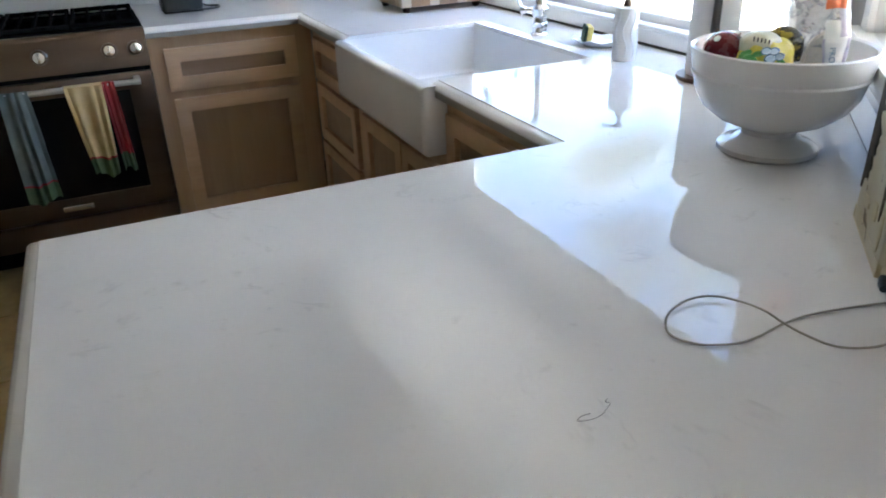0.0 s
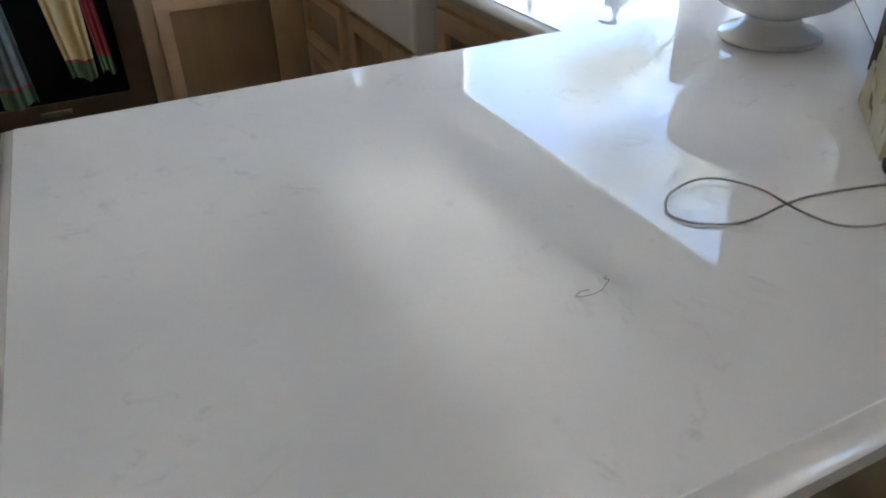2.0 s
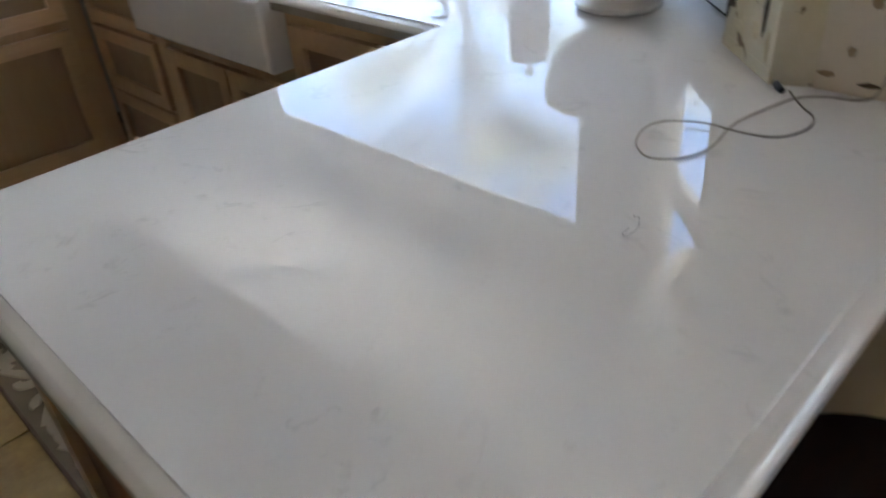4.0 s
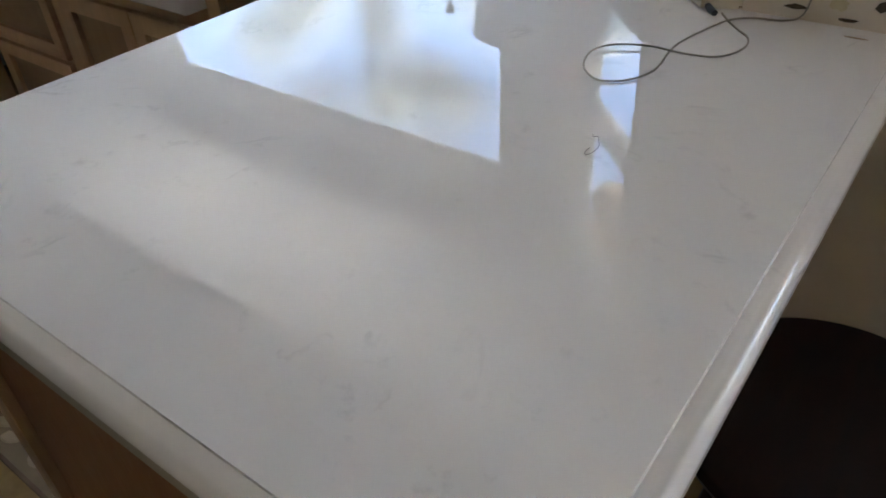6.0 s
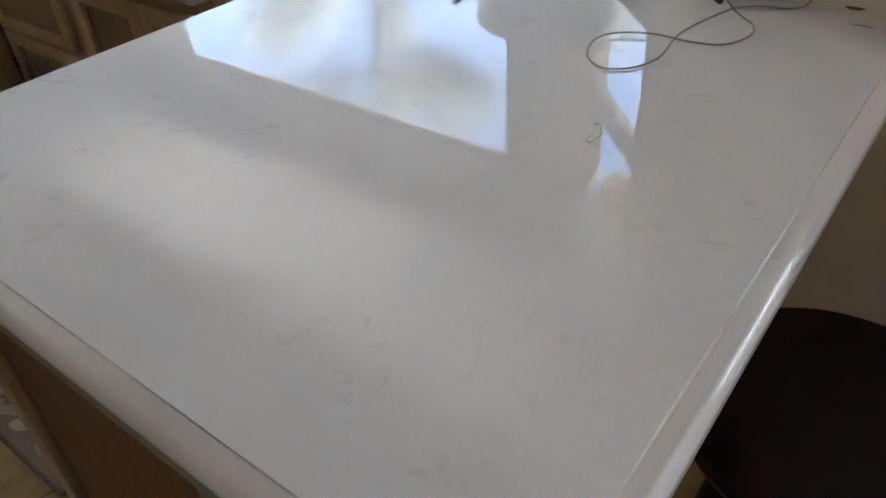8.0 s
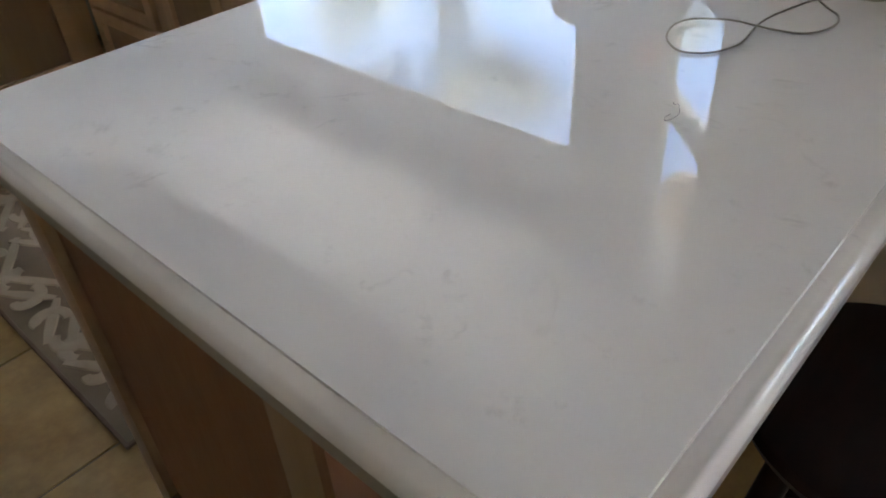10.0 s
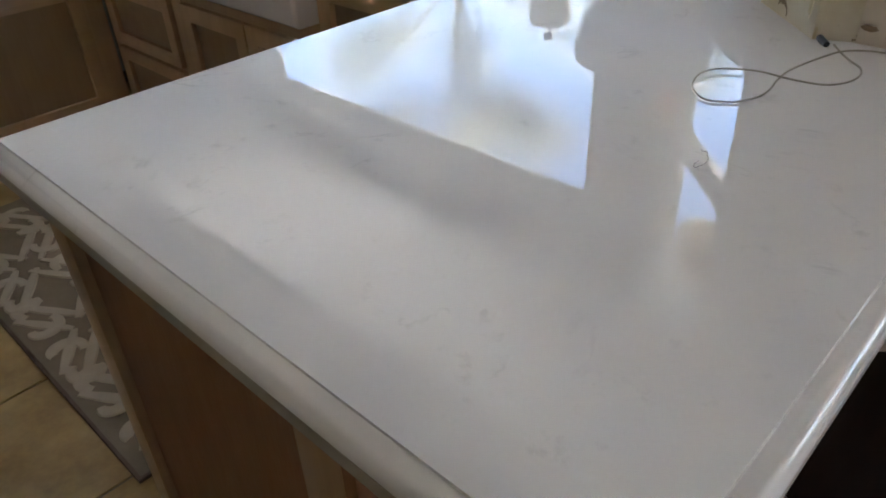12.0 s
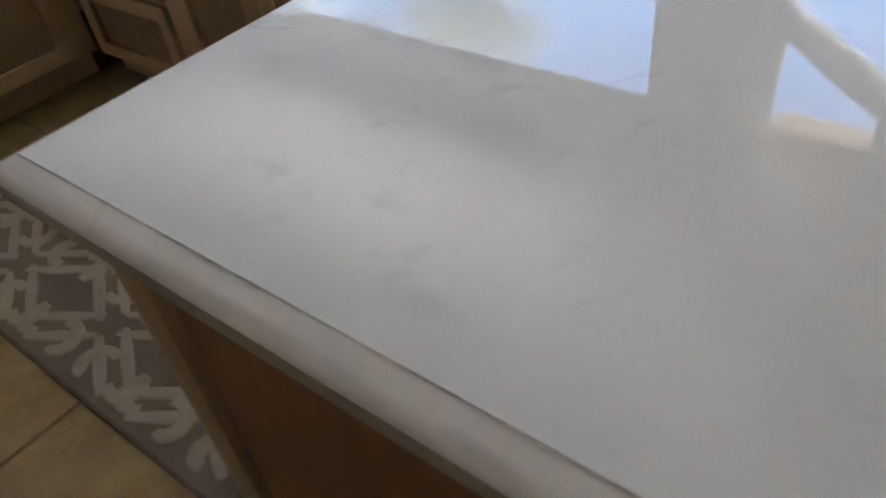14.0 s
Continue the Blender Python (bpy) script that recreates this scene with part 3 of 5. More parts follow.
def peninsula_base():
    c = thing("peninsula_cabinet", (0, 0, 0), "maple peninsula base with a framed and panelled end", "cabinet")
    x0, y0, y1, top = 0.040, -0.63, -0.006, H - THICK - 0.001
    part("body", merge(block((x0, y0, 0.10), (FACE_X, y1, top)), block((x0, y0, 0.001), (FACE_X, y1 - 0.07, 0.10))), CARCASS, c)
    ew = y1 - y0
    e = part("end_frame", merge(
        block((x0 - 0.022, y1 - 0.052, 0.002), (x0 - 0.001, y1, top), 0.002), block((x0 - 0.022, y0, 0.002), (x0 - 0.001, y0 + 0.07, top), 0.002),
        block((x0 - 0.0215, y0 + 0.07, top - 0.085), (x0 - 0.001, y1 - 0.052, top), 0.0015), block((x0 - 0.0215, y0 + 0.07, 0.002), (x0 - 0.001, y1 - 0.052, 0.12), 0.0015)), SHADED_END_MAPLE, c)
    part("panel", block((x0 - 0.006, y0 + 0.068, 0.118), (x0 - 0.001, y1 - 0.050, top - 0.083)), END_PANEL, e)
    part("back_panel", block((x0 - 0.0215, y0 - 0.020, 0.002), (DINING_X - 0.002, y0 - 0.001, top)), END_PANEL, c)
    return c


peninsula_base()

slim_window()


# ---- farmhouse sink ----
def apron_sink():
    s = thing("farmhouse_sink", (0.870, SINK_Y0 - 0.025, 0.715), "white fireclay farmhouse sink with a rounded apron front", "sink")
    x0, x1, y0, y1, z0, z1 = 0.870, SINK_XB - 0.001, SINK_Y0 - 0.025, SINK_Y1 - 0.001, 0.715, H - 0.010
    bm = bmesh.new()
    add_box(bm, (x0, y0, z0), (x1, y1, z1))
    bmesh.ops.bevel(bm, geom=[e for e in bm.edges if all(v.co.x < x0 + 0.01 for v in e.verts) or abs(e.verts[0].co.z - e.verts[1].co.z) > 0.1], offset=0.016, segments=4, affect="EDGES", profile=0.5)
    top = max((f for f in bm.faces if f.normal.z > 0.9), key=lambda f: f.calc_area())
    bmesh.ops.inset_region(bm, faces=[top], thickness=0.022)
    for v in top.verts:
        # the worktop's cut edge meets the basin closely at the back and sides
        if v.co.x > x1 - 0.06:
            v.co.x += 0.018
        if v.co.y > y1 - 0.06:
            v.co.y += 0.014
        if v.co.y < y0 + 0.06:
            v.co.y += 0.008
    r = bmesh.ops.extrude_face_region(bm, geom=[top])
    vs = [v for v in r["geom"] if isinstance(v, bmesh.types.BMVert)]
    bmesh.ops.delete(bm, geom=[top], context="FACES_ONLY")
    cx, cy = (x0 + x1) / 2, (y0 + y1) / 2
    for v in vs:
        v.co.z -= 0.165
        v.co.x = cx + (v.co.x - cx) * 0.95
        v.co.y = cy + (v.co.y - cy) * 0.96
    bm.normal_update()
    zb = min(v.co.z for v in vs) + 0.001
    inner = [e for e in bm.edges if (all(abs(v.co.z - zb) < 0.01 for v in e.verts)) or (len(e.verts) and abs(e.verts[0].co.z - e.verts[1].co.z) > 0.18 and min(abs(e.verts[0].co.x - x0), abs(e.verts[0].co.x - x1)) > 0.02)]
    bmesh.ops.bevel(bm, geom=inner, offset=0.018, segments=4, affect="EDGES", profile=0.5)
    bmesh.ops.translate(bm, verts=bm.verts[:], vec=-Vector(s.location))
    part("basin", bm, FIRECLAY, s)
    d = part("drain", lathe([(0.0, 0.0), (0.042, 0.0), (0.045, 0.003), (0.03, 0.004), (0.0, 0.001)], 32, (0.30, 0.40, 0.021), False), STEEL, s, "steel drain ring")
    return s


apron_sink()


# ---- range ----
def kitchen_range():
    x0, x1, y0, y1 = RANGE_R - 0.762, RANGE_R, BACK_Y - 0.005, WALL_Y - 0.02
    r = thing("range", ((x0 + x1) / 2, (y0 + y1) / 2, 0.0), "stainless steel gas range with black oven window and chrome knobs", "range")
    o = Vector(r.location)

    def rel(bm):
        bmesh.ops.translate(bm, verts=bm.verts[:], vec=-o)
        return bm
    part("body", rel(block((x0, y0 + 0.03, 0.09), (x1, y1, 0.900), 0.003)), STEEL, r)
    part("kick", rel(block((x0 + 0.01, y0 + 0.08, 0.0), (x1 - 0.01, y1, 0.089))), BLACK_ENAMEL, r)
    # control panel: leans back a little
    bm = bmesh.new()
    prof = [(y0 - 0.006, 0.775), (y0 + 0.028, 0.775), (y0 + 0.06, 0.915), (y0 + 0.022, 0.917), (y0 + 0.008, 0.905)]
    a = [bm.verts.new((x0 - 0.002, y, z)) for y, z in prof]
    b = [bm.verts.new((x1 + 0.002, y, z)) for y, z in prof]
    for k in range(len(prof)):
        n = (k + 1) % len(prof)
        bm.faces.new((a[k], a[n], b[n], b[k]))
    bm.faces.new(a)
    bm.faces.new(b[::-1])
    bmesh.ops.bevel(bm, geom=bm.edges[:], offset=0.003, segments=2, affect="EDGES")
    part("control_panel", rel(bm), STEEL, r)
    part("gap_strip", rel(block((x0 + 0.001, y0 + 0.004, 0.757), (x1 - 0.001, y0 + 0.03, 0.774))), BLACK_ENAMEL, r, "black shadow gap under the controls")
    for kx in (-0.415, -0.320, -0.074, 0.168, 0.262):
        k = part("knob", lathe([(0.0, -0.002), (0.027, -0.002), (0.029, 0.004), (0.024, 0.010), (0.021, 0.030), (0.0195, 0.034), (0.0, 0.035)], 28), CHROME, r, "round chrome burner knob")
        k.matrix_local = Matrix.Translation(Vector((kx, y0 + 0.001, 0.845)) - o) @ Matrix.Rotation(radians(83), 4, "X")
        part("grip", block((-0.004, -0.017, 0.030), (0.004, 0.017, 0.044), 0.002), CHROME, k)
    d = part("oven_door", rel(ring_frame((x0 + 0.004, 0.205), (x1 - 0.004, 0.755), (x0 + 0.075, 0.285), (x1 - 0.095, 0.690), y0 - 0.004, y0 + 0.03, 0.004)), STEEL, r)
    part("oven_window", rel(block((x0 + 0.073, y0 + 0.003, 0.283), (x1 - 0.093, y0 + 0.02, 0.692))), BLACK_GLASS, d, "black oven glass")
    part("badge", rel(block((-0.135, y0 - 0.009, 0.232), (-0.020, y0 - 0.003, 0.256), 0.002)), CHROME, d, "small blank metal badge")
    part("storage_drawer", rel(block((x0 + 0.004, y0 - 0.002, 0.095), (x1 - 0.004, y0 + 0.03, 0.195), 0.004)), STEEL, r)
    hz, hy = 0.728, y0 - 0.052
    part("handle", rel(tube([(x0 + 0.05, hy, hz), (x1 - 0.05, hy, hz)], 0.0115, 16)), PALE_STEEL, r)
    for hx in (x0 + 0.062, x1 - 0.062):
        part("handle_post", rel(block((hx - 0.012, hy - 0.004, hz - 0.013), (hx + 0.012, y0 - 0.002, hz + 0.013), 0.004)), PALE_STEEL, r)
    yc = 2.525
    part("cooktop", rel(block((x0, y0 + 0.05, 0.900), (x1, yc, 0.922), 0.005)), BLACK_ENAMEL, r)
    part("rear_trim", rel(block((x0, yc + 0.001, 0.900), (x1, y1, 0.926), 0.004)), PALE_STEEL, r, "pale steel trim behind the burners")
    for gx in (x0 + 0.012, x0 + 0.262, x0 + 0.512):
        bars = []
        w, gy0, gy1, z = 0.244, y0 + 0.075, yc - 0.012, 0.944
        for yy in (gy0, (gy0 + gy1) / 2, gy1):
            bars.append(block((gx, yy - 0.010, z - 0.016), (gx + w, yy + 0.010, z), 0.003))
        for xx in [gx + 0.010 + k * (w - 0.020) / 4 for k in range(5)]:
            bars.append(block((xx - 0.009, gy0, z - 0.012), (xx + 0.007, gy1, z + 0.002), 0.003))
        for xx in (gx + 0.01, gx + w - 0.01):
            for yy in (gy0 + 0.002, gy1 - 0.002):
                bars.append(block((xx - 0.008, yy - 0.008, 0.9215), (xx + 0.008, yy + 0.008, z - 0.010), 0.002))
        part("grate", rel(merge(*bars)), BLACK_IRON, r)
    for bx, by in ((x0 + 0.13, y0 + 0.22), (x0 + 0.13, y0 + 0.42), (x1 - 0.13, y0 + 0.22), (x1 - 0.13, y0 + 0.42), (x0 + 0.381, y0 + 0.31)):
        part("burner_cap", rel(lathe([(0.045, 0.0), (0.047, 0.006), (0.032, 0.008), (0.030, 0.014), (0.0, 0.015)], 28, (bx, by, 0.9215))), BLACK_IRON, r)
    return r


kitchen_range()


# ---- outside: pale paved ground, trees ----
PAVING = mottled("pale_paving", (0.62, 0.595, 0.55), (0.72, 0.69, 0.645), 0.8, 0.9, 0.0, 20, 0.3, 0.01)
structure("ground", block((-400, -400, -0.40), (400, 400, -0.10)), PAVING, "pale sunlit paved ground")


def tree(at, height, spread, seed, label):
    rnd = random.Random(seed)
    t = thing("tree", at, label, "tree", "trees outside the window")
    lean = rnd.uniform(-0.3, 0.3)
    trunk = [tube([(0, 0, 0), (lean * 0.3, 0.05, height * 0.25), (lean * 0.6, 0.0, height * 0.5), (lean, 0.1, height * 0.8)], [0.10, 0.07, 0.04, 0.015], 10)]
    tips = [Vector((lean * k, 0.05, height * k)) for k in (0.4, 0.5, 0.6, 0.7, 0.8)]
    for k in range(11):
        a, z = k * 2.4 + rnd.uniform(-0.4, 0.4), height * rnd.uniform(0.35, 0.75)
        r = spread * rnd.uniform(0.55, 1.0)
        base = Vector((lean * z / height, 0.02, z))
        tip = base + Vector((math.cos(a) * r, math.sin(a) * r, height * rnd.uniform(0.08, 0.28)))
        mid = (base + tip) / 2 + Vector((0, 0, 0.12 * height * rnd.uniform(-0.2, 0.6)))
        trunk.append(tube([base, mid, tip], [0.024, 0.013, 0.004], 6))
        tips += [tip, mid, (tip + mid) / 2]
    tips.append(Vector((lean, 0.1, height * 0.9)))
    part("trunk", merge(*trunk), BARK, t)
    verts, faces = [], []
    for tip in tips:
        for _ in range(1700):
            p = tip + Vector((rnd.gauss(0, 1), rnd.gauss(0, 1), rnd.gauss(-0.4, 1.1))) * spread * 0.115
            d = Vector((rnd.gauss(0, 0.7), rnd.gauss(0, 0.7), rnd.gauss(-0.8, 0.7))).normalized()
            s = d.orthogonal().normalized()
            l, w = rnd.uniform(0.04, 0.08), rnd.uniform(0.010, 0.017)
            n = len(verts)
            verts += [p, p + d * l * 0.5 + s * w, p + d * l, p + d * l * 0.5 - s * w]
            faces.append((n, n + 1, n + 2, n + 3))
    me = bpy.data.meshes.new("crown")
    me.from_pydata([tuple(v) for v in verts], [], faces)
    me.materials.append(LEAF)
    c = new("crown", me)
    c.parent = t
    return t


tree((8.2, 6.7, -0.1), 7.8, 2.1, 8, "tall silvery-leaved garden tree with drooping sprays")
tree((7.7, 2.3, -0.1), 4.3, 1.5, 3, "silvery-leaved garden tree with thin limbs")
tree((9.6, 10.8, -0.1), 4.6, 1.8, 12, "low silvery-leaved garden tree")


# ---- on the counter ----
def fruit_bowl():
    c = (1.222, -0.224, H + 0.0005)
    b = thing("footed_bowl", c, "large white glazed ceramic footed bowl holding fruit and packages", "bowl")
    outer = [(0.0, 0.0), (0.084, 0.0), (0.0885, 0.004), (0.088, 0.012), (0.080, 0.018), (0.062, 0.024), (0.048, 0.034), (0.046, 0.042), (0.060, 0.048),
             (0.098, 0.064), (0.125, 0.086), (0.140, 0.112), (0.1455, 0.136), (0.1475, 0.1395), (0.1490, 0.144), (0.1475, 0.1485), (0.1490, 0.152), (0.1525, 0.168), (0.1545, 0.182), (0.1545, 0.188), (0.151, 0.1905), (0.147, 0.187),
             (0.144, 0.170), (0.139, 0.140), (0.125, 0.105), (0.088, 0.075), (0.0, 0.060)]
    part("vessel", lathe([(r * 0.99, z * 1.0) for r, z in outer], 72, cap=False), CERAMIC, b)
    return c


bc = fruit_bowl()


def apple(at, r):
    prof = [(0.0, 0.12 * r)] + [(r * math.sin(a) * (1 + 0.06 * math.cos(a)), r * (0.95 - 0.92 * math.cos(a)) - 0.10 * r * math.exp(-((a - 3.14) ** 2) * 4)) for a in [0.25 + 0.24 * k for k in range(12)]] + [(0.0, 1.66 * r)]
    a = thing("apple", at, "dark red glossy apple lying in the bowl", "fruit")
    part("flesh", lathe(prof, 28, cap=False), mottled("red_apple_skin", (0.09, 0.010, 0.016), (0.19, 0.025, 0.03), 12, 0.25, 0, 60, 0.05), a)
    part("stem", tube([(0, 0, 1.55 * r), (0.003, 0.001, 1.9 * r)], 0.0016, 6), BARK, a)
    st = part("sticker", lathe([(0.0, 0.0), (0.006, 0.0), (0.0055, 0.0008), (0.0, 0.001)], 18, cap=False), CERAMIC, a, "small white fruit sticker")
    nrm = Vector((-0.90, 0.30, 0.36)).normalized()
    st.matrix_local = Matrix.Translation(Vector((0, 0, 0.95 * r)) + nrm * r * 1.0) @ nrm.to_track_quat("Z", "Y").to_matrix().to_4x4()
    a.rotation_euler = (0.5, 0.25, 0.3)
    return a


apple((bc[0] - 0.079, bc[1] + 0.080, bc[2] + 0.143), 0.040)
VIEW_TURN = radians(-49)   # the packets face the dining side


def film_material():
    """Thin clear film: mostly see-through, whitish and shiny along its wrinkles."""
    m, nt, bs = nodes_of("clear_film")
    v = tex_coord(nt)
    bs.inputs["Base Color"].default_value = (0.80, 0.81, 0.82, 1)
    bs.inputs["Roughness"].default_value = 0.12
    wr = noise_tex(nt, v, 34, 5, 0.6, 1.2)
    bump(nt, bs, wr, 0.8, 0.006)
    clear, mx = nt.nodes.new("ShaderNodeBsdfTransparent"), nt.nodes.new("ShaderNodeMixShader")
    nt.links.new(ramp(nt, wr, [(0.46, (0.07,) * 3), (0.58, (0.16,) * 3), (0.66, (0.60,) * 3)]), mx.inputs[0])
    nt.links.new(clear.outputs[0], mx.inputs[1])
    nt.links.new(bs.outputs[0], mx.inputs[2])
    nt.links.new(mx.outputs[0], nt.nodes["Material Output"].inputs["Surface"])
    return m


FILM = film_material()
YELLOW_PK = mottled("yellow_printed_film", (0.62, 0.52, 0.06), (0.74, 0.66, 0.18), 20, 0.25, 0, 80, 0.3, 0.002)
WHITE_PK = mottled("milky_film", (0.70, 0.70, 0.69), (0.80, 0.80, 0.79), 26, 0.2, 0, 60, 0.5, 0.004)
PALE_PK = mottled("pale_yellow_film", (0.62, 0.60, 0.40), (0.80, 0.79, 0.70), 30, 0.2, 0, 60, 0.5, 0.004)
GREEN_PK = mottled("green_print", (0.07, 0.24, 0.06), (0.16, 0.38, 0.12), 30, 0.3, 0, 90, 0.2)
BLUE_PK = mottled("pale_blue_print", (0.50, 0.66, 0.74), (0.68, 0.78, 0.83), 40, 0.3, 0, 90, 0.2)
NAVY_PK = mottled("slate_blue_print", (0.10, 0.20, 0.30), (0.16, 0.28, 0.38), 40, 0.3, 0, 90, 0.2)
CREAM_PK = mottled("cream_bread", (0.60, 0.55, 0.45), (0.74, 0.70, 0.61), 10, 0.6, 0, 60, 0.3, 0.002)
CRUST = mottled("brown_crust", (0.22, 0.11, 0.04), (0.36, 0.20, 0.09), 14, 0.6, 0, 60, 0.3, 0.002)
ORANGE_PK = mottled("orange_print", (0.72, 0.13, 0.04), (0.78, 0.24, 0.10), 14, 0.3, 0, 60, 0.2)
PURPLE_PK = mottled("grey_violet_print", (0.30, 0.27, 0.40), (0.62, 0.60, 0.66), 34, 0.3, 0, 60, 0.2)
DARK_PK, peel_nt, peel_bs = nodes_of("dark_bruised_peel")
peel_nt.links.new(ramp(peel_nt, noise_tex(peel_nt, tex_coord(peel_nt), 70, 3), [(0.50, (0.014, 0.013, 0.012)), (0.56, (0.42, 0.32, 0.03))]), peel_bs.inputs["Base Color"])


def crumple(bm, amount, freq, seed):
    for v in bm.verts:
        v.co += Vector((noise.noise(v.co * freq + Vector((seed, 0, 0))), noise.noise(v.co * freq + Vector((0, seed, 9))), noise.noise(v.co * freq + Vector((5, 0, seed))))) * amount
    return bm


def pillow_pack(w, d, h, seed, n=20, amount=0.006):
    """A soft packet: a puffed, crumpled cushion, w across, d deep, h high, its base at the origin."""
    bm = bmesh.new()
    bmesh.ops.create_uvsphere(bm, u_segments=n * 2, v_segments=n, radius=1.0)
    for v in bm.verts:
        q = Vector((math.copysign(abs(v.co.x) ** 0.75, v.co.x), v.co.y, math.copysign(abs(v.co.z) ** 0.8, v.co.z)))
        v.co = Vector((q.x * w / 2, q.y * d / 2, (q.z + 1) * h / 2))
    return crumple(bm, amount, 38, seed)


def printed_pack():
    p = thing("fruit_packet", (bc[0] - 0.041, bc[1] + 0.000, bc[2] + 0.108), "crumpled clear and yellow printed packet lying in the bowl", "packet")
    w, d, h = 0.094, 0.075, 0.104
    body = part("packet_body", pillow_pack(w, d, h, 2.0), YELLOW_PK, p)
    crown = part("packet_crown", pillow_pack(0.066, 0.054, 0.050, 6.0), PALE_PK, p, "milky clear crown of the packet")
    crown.location = (-0.010, -0.002, 0.060)

    def spot(x, z):
        cx, cz = min(1, abs(x) / (w / 2)) ** (1 / 0.75), min(1, abs(2 * z / h - 1)) ** (1 / 0.8)
        return Vector((x, -d / 2 * math.sqrt(max(0.05, 1 - cx * cx - cz * cz)) - 0.0035, z))

    def disc(x, z, r, m, squash=1.0, turn=0.0, lift=0.0):
        q = part("printed_shape", lathe([(0.0, 0.0), (r, 0.0), (r * 0.92, 0.0016), (0.0, 0.002)], 18, cap=False), m, p)
        tilt = 90 - 55 * max(0.0, 2 * z / h - 1)
        q.matrix_local = Matrix.Translation(spot(x, z) - Vector((0, lift, 0))) @ Matrix.Rotation(radians(tilt), 4, "X") @ Matrix.Rotation(turn, 4, "Z") @ Matrix.Diagonal((1, squash, 1, 1))
    for x, z, r, a in ((-0.030, 0.076, 0.012, 0.5), (-0.020, 0.070, 0.011, -0.4), (-0.010, 0.078, 0.010, 0.2), (-0.033, 0.067, 0.010, 0.0), (0.026, 0.068, 0.009, -0.5)):
        disc(x, z, r, GREEN_PK, 0.5, a)
    for x, z, r in ((0.002, 0.083, 0.009), (0.014, 0.083, 0.009), (0.010, 0.072, 0.010), (0.024, 0.075, 0.008)):
        disc(x, z, r, NAVY_PK, 0.8, 0.3, 0.0008)
        disc(x, z, r * 0.78, BLUE_PK, 0.78, 0.3, 0.0022)
    for k in range(5):
        bar = part("print_bar", block((-0.0012, -0.0008, -0.004), (0.0012, 0.0008, 0.004), 0.0006, 1), BLACK_PLASTIC, p)
        bar.matrix_local = Matrix.Translation((-0.020 + 0.006 * k, -0.0285, 0.101 - 0.001 * k)) @ Matrix.Rotation(radians(-35), 4, "X")
    p.rotation_euler = (0, 0, VIEW_TURN)
    return p


printed_pack()
bz = thing("banana", (bc[0] + 0.006, bc[1] + 0.012, bc[2] + 0.160), "bruised black and yellow banana end in the bowl", "fruit")
arc = [Vector((0.026 * math.cos(a) + 0.004, 0.004 * math.sin(3 * a), 0.046 * math.sin(a))) for a in [0.0 + 0.3 * k for k in range(11)]]
part("peel", crumple(tube(arc, [0.005, 0.009, 0.013, 0.0145, 0.015, 0.015, 0.015, 0.0145, 0.012, 0.009, 0.006], 14), 0.002, 60, 3), DARK_PK, bz)
bz.rotation_euler = (0, 0, VIEW_TURN)


